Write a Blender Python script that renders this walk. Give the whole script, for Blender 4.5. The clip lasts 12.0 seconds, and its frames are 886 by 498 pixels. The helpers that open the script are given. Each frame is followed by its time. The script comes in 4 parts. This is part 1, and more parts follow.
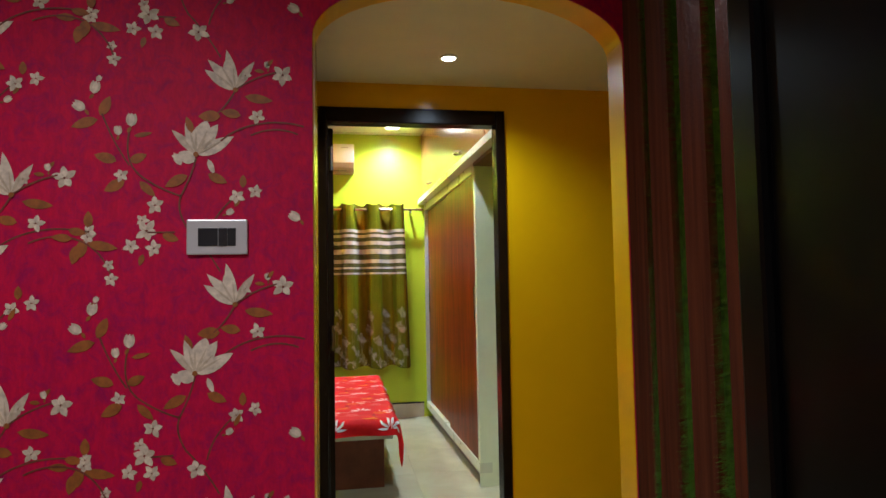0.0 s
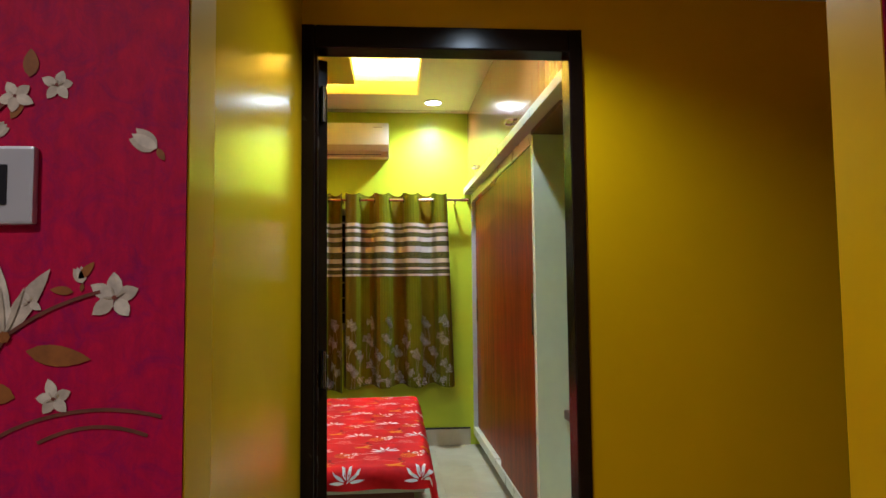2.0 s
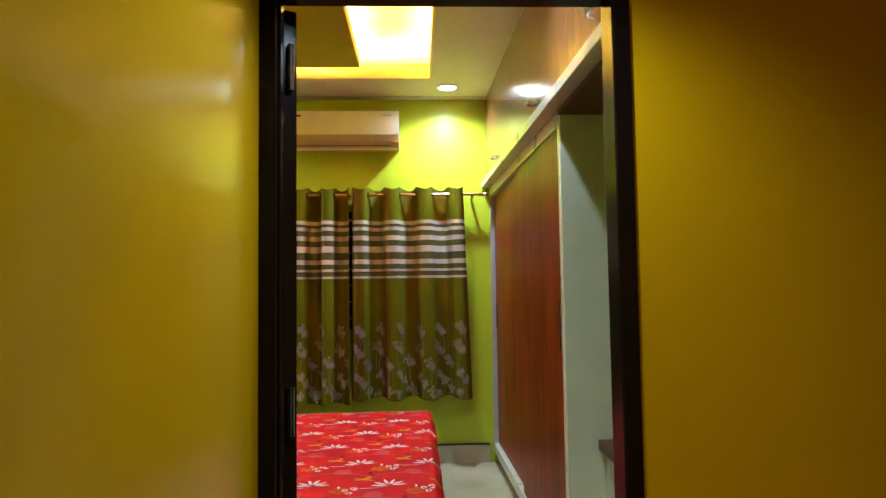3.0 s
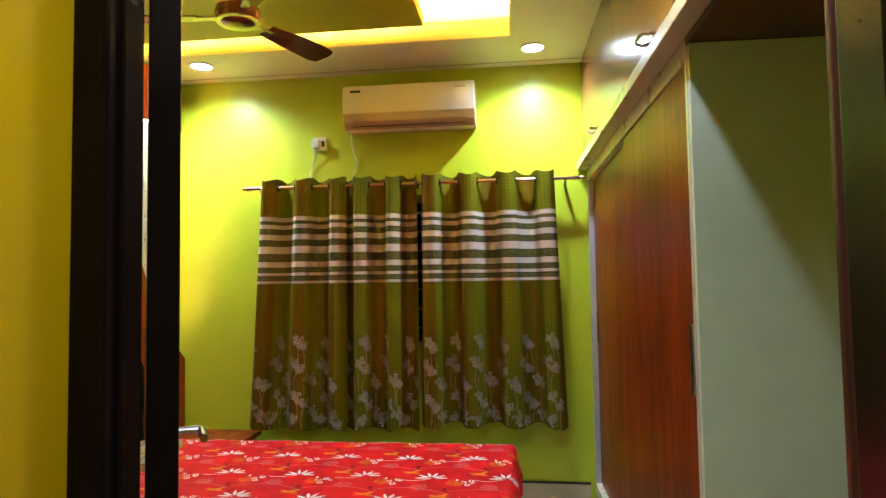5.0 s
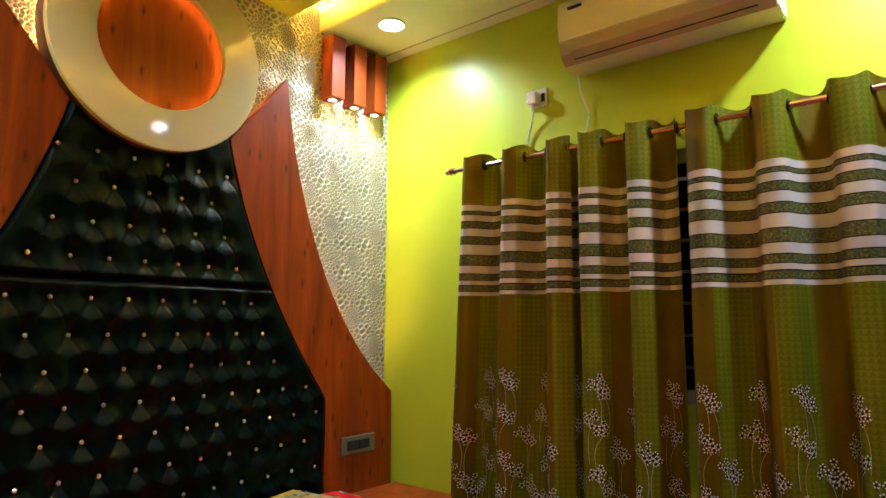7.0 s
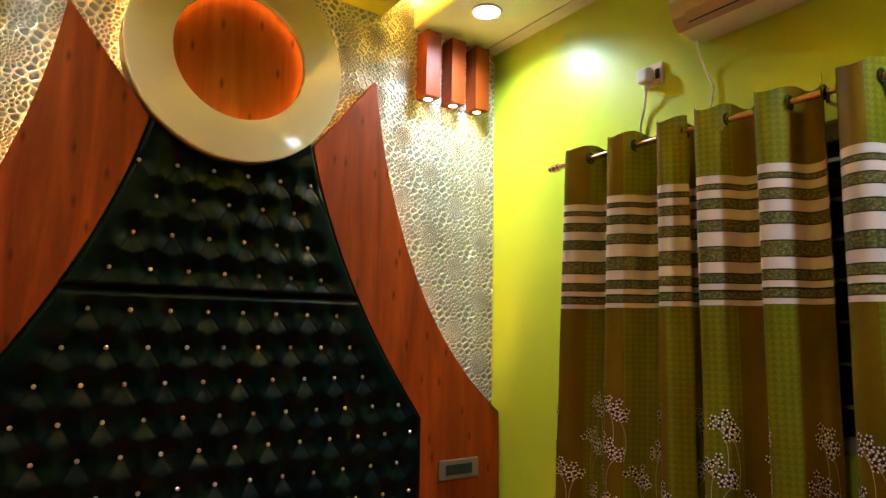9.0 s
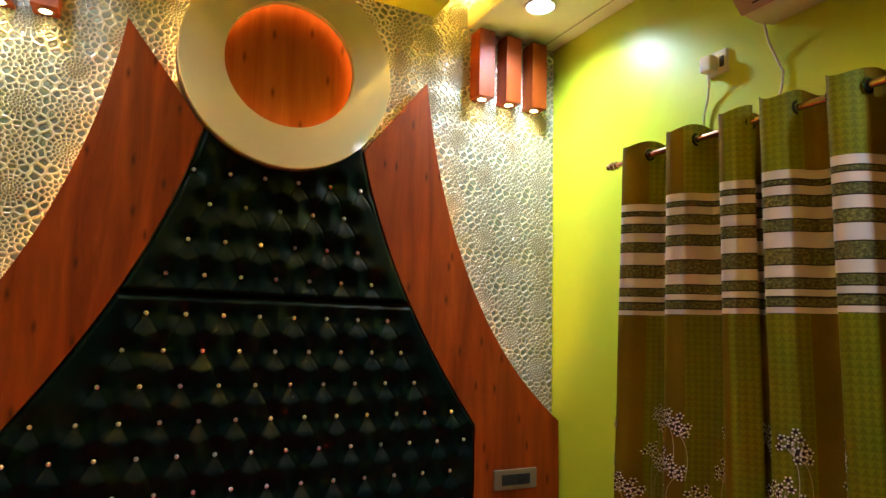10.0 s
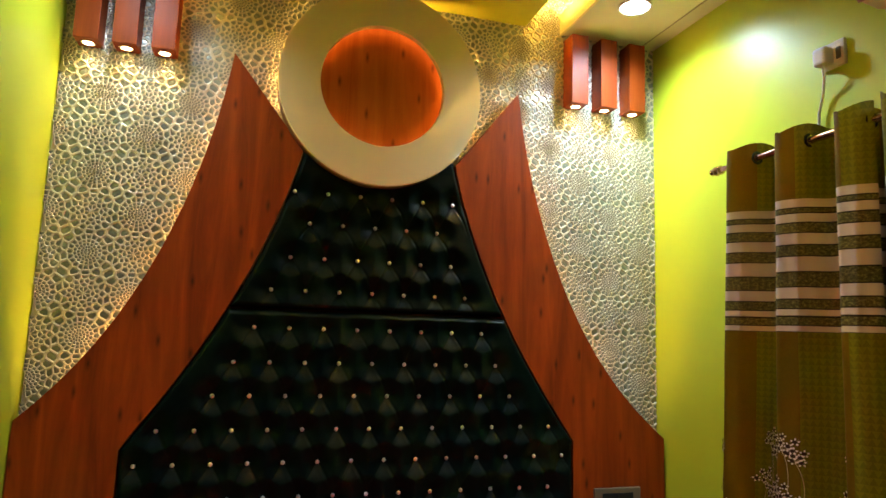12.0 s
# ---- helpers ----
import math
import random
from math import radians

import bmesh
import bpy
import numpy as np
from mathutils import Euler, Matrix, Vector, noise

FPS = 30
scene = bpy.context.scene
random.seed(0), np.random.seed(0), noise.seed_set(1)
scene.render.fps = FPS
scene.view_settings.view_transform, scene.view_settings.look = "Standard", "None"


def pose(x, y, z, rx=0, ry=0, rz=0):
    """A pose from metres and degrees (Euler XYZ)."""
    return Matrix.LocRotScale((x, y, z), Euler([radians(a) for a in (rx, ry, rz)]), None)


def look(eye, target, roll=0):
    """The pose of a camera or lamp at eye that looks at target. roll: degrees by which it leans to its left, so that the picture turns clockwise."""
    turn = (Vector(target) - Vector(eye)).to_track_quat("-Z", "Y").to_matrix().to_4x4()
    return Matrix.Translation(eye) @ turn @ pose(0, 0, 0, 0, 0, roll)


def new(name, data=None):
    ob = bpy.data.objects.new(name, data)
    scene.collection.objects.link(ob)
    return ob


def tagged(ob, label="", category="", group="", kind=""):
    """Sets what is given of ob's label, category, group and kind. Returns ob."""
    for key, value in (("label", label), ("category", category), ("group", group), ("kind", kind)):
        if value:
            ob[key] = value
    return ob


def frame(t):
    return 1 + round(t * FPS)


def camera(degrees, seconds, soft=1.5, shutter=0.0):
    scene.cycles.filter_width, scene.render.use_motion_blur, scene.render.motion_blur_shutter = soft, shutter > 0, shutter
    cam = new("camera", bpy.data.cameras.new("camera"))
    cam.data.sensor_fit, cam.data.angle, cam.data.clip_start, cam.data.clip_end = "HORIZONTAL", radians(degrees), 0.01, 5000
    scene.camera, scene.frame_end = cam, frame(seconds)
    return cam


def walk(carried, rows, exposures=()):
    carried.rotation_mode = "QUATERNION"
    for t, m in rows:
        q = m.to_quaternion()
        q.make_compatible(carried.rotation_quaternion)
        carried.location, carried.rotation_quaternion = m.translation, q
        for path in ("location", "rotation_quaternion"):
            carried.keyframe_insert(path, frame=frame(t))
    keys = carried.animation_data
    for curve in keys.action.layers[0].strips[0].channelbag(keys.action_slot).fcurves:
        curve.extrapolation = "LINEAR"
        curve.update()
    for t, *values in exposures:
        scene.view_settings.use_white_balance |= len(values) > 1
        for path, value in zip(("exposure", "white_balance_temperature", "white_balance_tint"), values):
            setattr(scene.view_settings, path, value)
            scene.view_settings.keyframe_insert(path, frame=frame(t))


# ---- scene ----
cam = camera(71.0, 12.0)
PATH = [
    (0, (0.528, -0.527, 1.282), (0.848, 1.445, 1.394), -1.0),
    (0.5, (0.565, -0.31, 1.28), (0.85, 1.667, 1.393), -0.8),
    (1, (0.616, -0.072, 1.284), (0.845, 1.912, 1.398), -0.8),
    (1.5, (0.657, 0.147, 1.287), (0.829, 2.136, 1.407), -0.7),
    (2, (0.698, 0.386, 1.29), (0.849, 2.376, 1.413), -0.6),
    (2.5, (0.739, 0.597, 1.301), (0.874, 2.589, 1.424), -0.6),
    (3, (0.774, 0.821, 1.336), (0.855, 2.816, 1.449), -0.8),
    (5, (0.889, 1.594, 1.385), (0.649, 3.577, 1.489), -0.9),
    (5.5, (0.911, 1.785, 1.34), (0.598, 3.756, 1.466), -0.7),
    (6, (0.928, 1.986, 1.316), (0.521, 3.938, 1.458), -0.7),
    (6.5, (0.906, 2.442, 1.322), (0.183, 4.299, 1.485), -0.3),
    (7, (1.045, 3.089, 1.243), (-0.22, 4.619, 1.49), 0.2),
    (9, (1.075, 3.533, 1.289), (-0.56, 4.656, 1.548), 1.1),
    (9.5, (1.082, 3.614, 1.302), (-0.629, 4.617, 1.559), 1.4),
    (10, (1.103, 3.69, 1.309), (-0.673, 4.574, 1.567), 1.6),
    (10.5, (1.113, 3.735, 1.318), (-0.712, 4.51, 1.577), 1.7),
    (11, (1.125, 3.756, 1.329), (-0.736, 4.443, 1.587), 1.8),
    (11.5, (1.135, 3.767, 1.344), (-0.752, 4.377, 1.601), 1.9),
    (12, (1.14, 3.761, 1.357), (-0.766, 4.311, 1.611), 1.9),
]
walk(cam, [(t, look(eye, target, roll)) for t, eye, target, roll in PATH], [(0.0, 0.6), (1.5, 0.45), (3.0, 0.1), (5.0, 0.1), (6.5, -0.05), (9.0, -0.15), (12.0, -0.3)])

# ---- light ----
world = bpy.data.worlds.new("night")
scene.world = world
world.use_nodes = True
world.node_tree.nodes["Background"].inputs[0].default_value = (0.01, 0.012, 0.02, 1)
world.node_tree.nodes["Background"].inputs[1].default_value = 0.3


def spot(name, at, target, watts, colour, degrees=100, blend=0.6, size=0.03):
    lamp = bpy.data.lights.new(name, "SPOT")
    lamp.energy, lamp.color, lamp.spot_size, lamp.spot_blend, lamp.shadow_soft_size = watts, colour, radians(degrees), blend, size
    ob = new(name, lamp)
    ob.matrix_world = look(at, target)
    return ob


COOL, WARM = (0.76, 0.96, 1.20), (1.0, 0.72, 0.36)
BAND = 2.76          # underside of the lowered ceiling band
DOWNLIGHTS = [(1.0, 5.24), (-1.06, 5.22), (1.0, 3.12), (-1.06, 3.24)]
for n, (x, y) in enumerate(DOWNLIGHTS):
    spot("downlight_lamp", (x, y, BAND - 0.012), (x, y, 0), (150, 150, 80, 52)[n], COOL, (152, 152, 146, 140)[n], 1.0, 0.045)
spot("passage_lamp", (0.95, 1.85, 2.165), (0.95, 1.85, 0), 30, COOL, 150, 0.75, 0.04)
for x, y in ((-0.2, -0.4), (1.2, -1.6)):
    spot("living_lamp", (x, y, 2.68), (x, y, 0), 46, (1.0, 0.92, 1.0), 150, 0.6, 0.05)

# ---- materials ----


def nodes_of(name):
    m = bpy.data.materials.new(name)
    m.use_nodes = True
    nt = m.node_tree
    return m, nt, nt.nodes["Principled BSDF"]


def link(nt, a, b):
    nt.links.new(a, b)


def coords(nt, scale=(1, 1, 1), kind="Object"):
    tc = nt.nodes.new("ShaderNodeTexCoord")
    mp = nt.nodes.new("ShaderNodeMapping")
    mp.inputs["Scale"].default_value = scale
    link(nt, tc.outputs[kind], mp.inputs[0])
    return mp.outputs[0]


def noise_tex(nt, vec, scale, detail=4, rough=0.55, distort=0.0):
    n = nt.nodes.new("ShaderNodeTexNoise")
    n.inputs["Scale"].default_value, n.inputs["Detail"].default_value = scale, detail
    n.inputs["Roughness"].default_value, n.inputs["Distortion"].default_value = rough, distort
    link(nt, vec, n.inputs["Vector"])
    return n.outputs["Fac"]


def ramp(nt, fac, stops, mode="LINEAR"):
    r = nt.nodes.new("ShaderNodeValToRGB")
    r.color_ramp.interpolation = mode
    els = r.color_ramp.elements
    while len(els) < len(stops):
        els.new(0.5)
    for e, (p, c) in zip(els, stops):
        e.position, e.color = p, (*c, 1) if len(c) == 3 else c
    link(nt, fac, r.inputs[0])
    return r.outputs[0]


def bump(nt, bsdf, height, strength=0.2, dist=0.002):
    b = nt.nodes.new("ShaderNodeBump")
    b.inputs["Strength"].default_value, b.inputs["Distance"].default_value = strength, dist
    link(nt, height, b.inputs["Height"])
    link(nt, b.outputs[0], bsdf.inputs["Normal"])


def shade(c, k):
    return tuple(min(1, v * k) for v in c)


def plain(name, colour, rough=0.5, metal=0.0, var=0.12, scale=9, fine=160, relief=0.08, coat=0.0, spec=0.5):
    m, nt, b = nodes_of(name)
    v = coords(nt)
    big = noise_tex(nt, v, scale, 5)
    link(nt, ramp(nt, big, [(0.3, shade(colour, 1 - var)), (0.7, shade(colour, 1 + var))]), b.inputs["Base Color"])
    r = nt.nodes.new("ShaderNodeMapRange")
    r.inputs[3].default_value, r.inputs[4].default_value = max(0.02, rough - 0.06), min(1, rough + 0.08)
    link(nt, big, r.inputs[0])
    link(nt, r.outputs[0], b.inputs["Roughness"])
    b.inputs["Metallic"].default_value = metal
    b.inputs["Coat Weight"].default_value = coat
    b.inputs["Specular IOR Level"].default_value = spec
    b.inputs["Coat Roughness"].default_value = 0.06
    if relief:
        bump(nt, b, noise_tex(nt, v, fine, 3), relief, 0.002)
    return m


def wood(name, dark, light, axis="z", rough=0.32, coat=0.25, knots=True, spec=0.35):
    m, nt, b = nodes_of(name)
    s = {"z": (8, 8, 0.7), "x": (0.7, 8, 8), "y": (8, 0.7, 8)}[axis]
    v = coords(nt, s)
    grain = noise_tex(nt, v, 1.6, 8, 0.62, 0.7)
    col = ramp(nt, grain, [(0.28, dark), (0.52, tuple((p + q) / 2 for p, q in zip(dark, light))), (0.75, light)])
    if knots:
        k = nt.nodes.new("ShaderNodeTexVoronoi")
        k.voronoi_dimensions = "2D"
        k.inputs["Scale"].default_value = 1.0
        sp, cb = nt.nodes.new("ShaderNodeSeparateXYZ"), nt.nodes.new("ShaderNodeCombineXYZ")
        link(nt, coords(nt, (1, 9.5, 3.4)), sp.inputs[0])
        link(nt, sp.outputs[1], cb.inputs[0])
        link(nt, sp.outputs[2], cb.inputs[1])
        link(nt, cb.outputs[0], k.inputs["Vector"])
        spotty = ramp(nt, k.outputs["Distance"], [(0.015, (0.10, 0.08, 0.08)), (0.05, (0.5, 0.45, 0.45)), (0.11, (1, 1, 1))])
        mix = nt.nodes.new("ShaderNodeMixRGB")
        mix.blend_type = "MULTIPLY"
        mix.inputs[0].default_value = 0.75
        link(nt, col, mix.inputs[1])
        link(nt, spotty, mix.inputs[2])
        col = mix.outputs[0]
    link(nt, col, b.inputs["Base Color"])
    b.inputs["Roughness"].default_value = rough
    b.inputs["Specular IOR Level"].default_value = spec
    b.inputs["Coat Weight"].default_value, b.inputs["Coat Roughness"].default_value = coat, 0.12
    bump(nt, b, noise_tex(nt, coords(nt, tuple(q * 6 for q in s)), 2, 3), 0.06, 0.001)
    return m


def glow(name, colour, strength):
    m, nt, b = nodes_of(name)
    b.inputs["Base Color"].default_value = (*colour, 1)
    b.inputs["Emission Color"].default_value = (*colour, 1)
    b.inputs["Emission Strength"].default_value = strength
    return m


LIME = plain("lime_paint", (0.50, 0.60, 0.030), 0.38, var=0.04, scale=2.5, fine=90, relief=0.05)
AMBERWALL = plain("amber_paint", (0.76, 0.41, 0.003), 0.17, var=0.05, scale=2.0, fine=70, relief=0.03, spec=0.3)
CEIL = plain("ceiling_paint", (0.72, 0.66, 0.50), 0.5, var=0.03, relief=0.03)
OLIVE = plain("olive_panel_paint", (0.42, 0.40, 0.015), 0.45, var=0.04, relief=0.03)
AMBERARCH = plain("amber_arch_paint", (0.76, 0.41, 0.003), 0.3, var=0.05, scale=2.0, fine=70, relief=0.05, spec=0.35)
COVE = plain("cove_paint", (0.88, 0.76, 0.36), 0.5, var=0.03, relief=0.03)
CREAM = plain("cream_laminate", (0.62, 0.60, 0.44), 0.28, var=0.03, relief=0.02, coat=0.3)
CREAMGLOSS = plain("cream_gloss", (0.95, 0.82, 0.47), 0.05, var=0.02, scale=1.5, relief=0.0, coat=0.9)
MINT = plain("pale_mint_laminate", (0.74, 0.74, 0.52), 0.4, var=0.04, relief=0.03)
WOOD = wood("red_brown_laminate", (0.115, 0.014, 0.0014), (0.33, 0.060, 0.0055), rough=0.45, coat=0.0, spec=0.2)
DISCWOOD = wood("orange_disc_laminate", (0.30, 0.072, 0.009), (0.56, 0.190, 0.026), rough=0.4, coat=0.0, knots=True, spec=0.2)
WOODDOOR = wood("sliding_door_laminate", (0.06, 0.005, 0.0006), (0.29, 0.040, 0.003), rough=0.38, coat=0.0, spec=0.14)
WOODLOFT = wood("loft_laminate", (0.15, 0.05, 0.016), (0.36, 0.14, 0.05), rough=0.20, coat=0.3, knots=False)
WOODDARK = plain("dark_polished_frame", (0.010, 0.005, 0.003), 0.24, var=0.3, scale=6, relief=0.03, coat=0.0, spec=0.16)
LEAF = plain("dark_polished_leaf", (0.014, 0.008, 0.004), 0.17, var=0.3, scale=5, relief=0.02, coat=0.0, spec=0.2)
BEDBASE = plain("red_brown_bed_laminate", (0.17, 0.045, 0.020), 0.4, var=0.2, relief=0.04, spec=0.3)
BROWN = plain("brown_base_laminate", (0.10, 0.028, 0.012), 0.35, var=0.2, relief=0.04)
LEATHER = plain("black_green_leather", (0.0006, 0.0047, 0.0039), 0.38, var=0.25, scale=30, fine=420, relief=0.10, spec=0.065)
CRYSTAL = plain("crystal_button_glass", (0.95, 0.95, 0.95), 0.1, metal=0.6, var=0.05, relief=0)
CHROME = plain("brushed_metal", (0.62, 0.58, 0.55), 0.22, metal=1.0, var=0.08, relief=0.03)
COPPER = plain("copper_rod", (0.55, 0.36, 0.28), 0.22, metal=1.0, var=0.1, relief=0.02)
WHITE = plain("white_plastic", (0.78, 0.76, 0.70), 0.28, var=0.03, relief=0.02)
GLOSSWHITE = plain("gloss_white_plastic", (0.80, 0.77, 0.68), 0.10, var=0.02, relief=0.0, coat=0.6)
GREYPL = plain("grey_beige_plastic", (0.42, 0.33, 0.25), 0.35, var=0.04, relief=0.02)
SILVER = plain("silver_plastic", (0.56, 0.57, 0.60), 0.34, metal=0.3, var=0.05, relief=0.03)
BRONZE = plain("bronze_grey_plastic", (0.17, 0.13, 0.085), 0.36, metal=0.2, var=0.05, relief=0.02)
BLACKPL = plain("black_plastic", (0.012, 0.013, 0.018), 0.3, var=0.2, relief=0.02)
BLACKGL = plain("black_gloss_panel", (0.002, 0.002, 0.0023), 0.36, var=0.3, relief=0.01, coat=0.0, spec=0.05)
TURF = plain("artificial_grass", (0.070, 0.165, 0.008), 0.75, var=0.6, scale=70, relief=0.4, spec=0.15)
SKIRT = plain("beige_skirting_tile", (0.50, 0.42, 0.30), 0.22, var=0.06, relief=0.01)
DISC = glow("downlight_glow", (0.86, 1.0, 1.0), 14)
WARMDISC = glow("block_lamp_glow", (1.0, 0.72, 0.36), 30)
LED = glow("led_strip_glow", (1.0, 0.70, 0.20), 240)
WINGLED = glow("wing_led_glow", (1.0, 0.58, 0.16), 90)
REDLED = glow("niche_led_glow", (1.0, 0.42, 0.09), 10)
FANM = plain("fan_brown_metallic", (0.20, 0.055, 0.02), 0.22, metal=0.5, var=0.1, relief=0, coat=0.5)
PETAL = plain("petal_print", (0.64, 0.56, 0.45), 0.6, var=0.25, scale=60, relief=0.05)
PETALB = plain("beige_petal_print", (0.54, 0.45, 0.35), 0.6, var=0.25, scale=60, relief=0.05)
PETALD = plain("petal_shadow_print", (0.50, 0.42, 0.31), 0.6, var=0.25, scale=60, relief=0.05)
RUST = plain("rust_leaf_print", (0.27, 0.085, 0.012), 0.6, var=0.3, scale=50, relief=0.05)
TWIG = plain("twig_print", (0.16, 0.035, 0.02), 0.6, var=0.3, scale=50, relief=0.05)


def ribbed():
    m, nt, b = nodes_of("ribbed_brown_panel")
    link(nt, ramp(nt, noise_tex(nt, coords(nt, (40, 40, 2)), 1, 5), [(0.3, (0.050, 0.011, 0.004)), (0.7, (0.11, 0.026, 0.010))]), b.inputs["Base Color"])
    b.inputs["Roughness"].default_value = 0.26
    b.inputs["Specular IOR Level"].default_value = 0.32
    bump(nt, b, noise_tex(nt, coords(nt, (300, 300, 120)), 1, 3), 0.35, 0.002)
    return m


def wallpaper():
    m, nt, b = nodes_of("crimson_wallpaper")
    v = coords(nt)
    a = noise_tex(nt, v, 22, 12, 0.8, 0.8)
    c = noise_tex(nt, coords(nt, (90, 90, 30)), 1, 5, 0.7)
    col = ramp(nt, a, [(0.32, (0.64, 0.002, 0.045)), (0.5, (0.52, 0.002, 0.058)), (0.66, (0.30, 0.002, 0.085))])
    mix = nt.nodes.new("ShaderNodeMixRGB")
    mix.blend_type, mix.inputs[0].default_value = "MULTIPLY", 0.5
    link(nt, col, mix.inputs[1])
    link(nt, ramp(nt, c, [(0.35, (0.6, 0.6, 0.75)), (0.6, (1, 1, 1))]), mix.inputs[2])
    link(nt, mix.outputs[0], b.inputs["Base Color"])
    b.inputs["Roughness"].default_value = 0.6
    b.inputs["Specular IOR Level"].default_value = 0.2
    bump(nt, b, c, 0.25, 0.001)
    return m


def tiles():
    m, nt, b = nodes_of("polished_floor_tile")
    v = coords(nt)
    link(nt, ramp(nt, noise_tex(nt, v, 3, 8, 0.6, 0.4), [(0.3, (0.40, 0.35, 0.23)), (0.7, (0.50, 0.45, 0.31))]), b.inputs["Base Color"])
    b.inputs["Roughness"].default_value = 0.09
    bump(nt, b, noise_tex(nt, v, 2.2, 2), 0.05, 0.004)
    return m


STRIPES = [(1.814, 1.786), (1.765, 1.738), (1.700, 1.665), (1.624, 1.577), (1.525, 1.490), (1.455, 1.434), (1.402, 1.385)]


def curtain_cloth():
    """Olive woven cloth with upright two-tone bands and a block of pale cross stripes; UV: metres of cloth, height."""
    m, nt, b = nodes_of("olive_curtain_cloth")
    tc = nt.nodes.new("ShaderNodeTexCoord")
    sep = nt.nodes.new("ShaderNodeSeparateXYZ")
    link(nt, tc.outputs["UV"], sep.inputs[0])
    w = nt.nodes.new("ShaderNodeMath")
    w.operation = "PINGPONG"
    w.inputs[1].default_value = 0.15
    link(nt, sep.outputs[0], w.inputs[0])
    def calc(op, p, q=None):
        n = nt.nodes.new("ShaderNodeMath")
        n.operation = op
        for i, v in enumerate((p, q)):
            if isinstance(v, (int, float)):
                n.inputs[i].default_value = v
            elif v is not None:
                link(nt, v, n.inputs[i])
        return n.outputs[0]

    def blend(mode, fac, p, q):
        n = nt.nodes.new("ShaderNodeMixRGB")
        n.blend_type = mode
        for i, v in enumerate((fac, p, q)):
            if isinstance(v, (int, float, tuple)):
                n.inputs[i].default_value = v
            else:
                link(nt, v, n.inputs[i])
        return n.outputs[0]

    wedge = calc("LESS_THAN", calc("DIVIDE", calc("PINGPONG", sep.outputs[0], 0.011), 0.011), calc("FRACT", calc("DIVIDE", sep.outputs[1], 0.021)))
    leaf = blend("MIX", wedge, (0.094, 0.102, 0.003, 1), (0.126, 0.132, 0.005, 1))
    bands = blend("MIX", calc("GREATER_THAN", w.outputs[0], 0.075), leaf, (0.100, 0.065, 0.001, 1))
    grain = nt.nodes.new("ShaderNodeMapping")
    grain.inputs["Scale"].default_value = (100, 125, 1)
    link(nt, tc.outputs["UV"], grain.inputs[0])
    fleck = noise_tex(nt, grain.outputs[0], 1, 5, 0.7)
    cloth = blend("MULTIPLY", 0.35, bands, ramp(nt, fleck, [(0.3, (0.7, 0.7, 0.7)), (0.7, (1.2, 1.2, 1.2))]))
    span = 0.5
    t = nt.nodes.new("ShaderNodeMapRange")
    t.inputs[1].default_value, t.inputs[2].default_value = 1.35, 1.35 + span
    link(nt, sep.outputs[1], t.inputs[0])
    dark, pale, line = (0.095, 0.088, 0.028, 1), (0.54, 0.45, 0.41, 1), (0.015, 0.012, 0.004, 1)
    stops = [(0.0, (0, 0, 0, 0))]
    for hi, lo in reversed(STRIPES):
        p, q = (lo - 1.35) / span, (hi - 1.35) / span
        stops += [(p - 0.008 if lo != 1.385 else p - 0.004, line), (p, pale), (q, line), (q + 0.008, dark)]
    stops[-2:] = [((1.814 - 1.35) / span, (0, 0, 0, 0))]
    block = nt.nodes.new("ShaderNodeValToRGB")
    block.color_ramp.interpolation = "CONSTANT"
    els = block.color_ramp.elements
    while len(els) < len(stops):
        els.new(0.5)
    for el, (p, c) in zip(els, stops):
        el.position, el.color = p, c
    link(nt, t.outputs[0], block.inputs[0])
    over = nt.nodes.new("ShaderNodeMixRGB")
    link(nt, block.outputs[1], over.inputs[0])
    link(nt, cloth, over.inputs[1])
    link(nt, blend("MULTIPLY", calc("MULTIPLY", calc("LESS_THAN", block.outputs[0], 0.2), 0.85), block.outputs[0], ramp(nt, fleck, [(0.40, (0.40, 0.40, 0.35)), (0.52, (0.9, 0.9, 0.9)), (0.62, (2.0, 2.1, 1.9))])), over.inputs[2])
    link(nt, over.outputs[0], b.inputs["Base Color"])
    b.inputs["Roughness"].default_value = 0.55
    b.inputs["Specular IOR Level"].default_value = 0.1
    v2 = nt.nodes.new("ShaderNodeMapping")
    v2.inputs["Scale"].default_value = (420, 300, 1)
    link(nt, tc.outputs["UV"], v2.inputs[0])
    bump(nt, b, noise_tex(nt, v2.outputs[0], 1, 2), 0.25, 0.001)
    return m


RIBBED, PAPER, TILE, CURTAIN = ribbed(), wallpaper(), tiles(), curtain_cloth()

# ---- mesh helpers ----


def thing(name, at, label, category, group="", kind=""):
    ob = new(name)
    ob.empty_display_size = 0.05
    ob.location = at
    return tagged(ob, label, category, group, kind)


def part(name, bm, material, parent=None, label="", smooth=False):
    """Links a bmesh given in world coordinates as one mesh under a thing or a part."""
    root = parent
    while root and root.parent:
        root = root.parent
    if root:
        bmesh.ops.translate(bm, verts=bm.verts, vec=-Vector(root.location))
    bmesh.ops.recalc_face_normals(bm, faces=bm.faces)
    me = bpy.data.meshes.new(name)
    bm.to_mesh(me)
    bm.free()
    for m in material if isinstance(material, list) else [material]:
        me.materials.append(m)
    if smooth:
        me.shade_smooth()
        me.set_sharp_from_angle(angle=radians(40))
    ob = new(name, me)
    ob.parent = parent
    return tagged(ob, label)


def structure(name, bm, material, label, category, smooth=False):
    return tagged(part(name, bm, material, None, label, smooth), "", category, "", "structure")


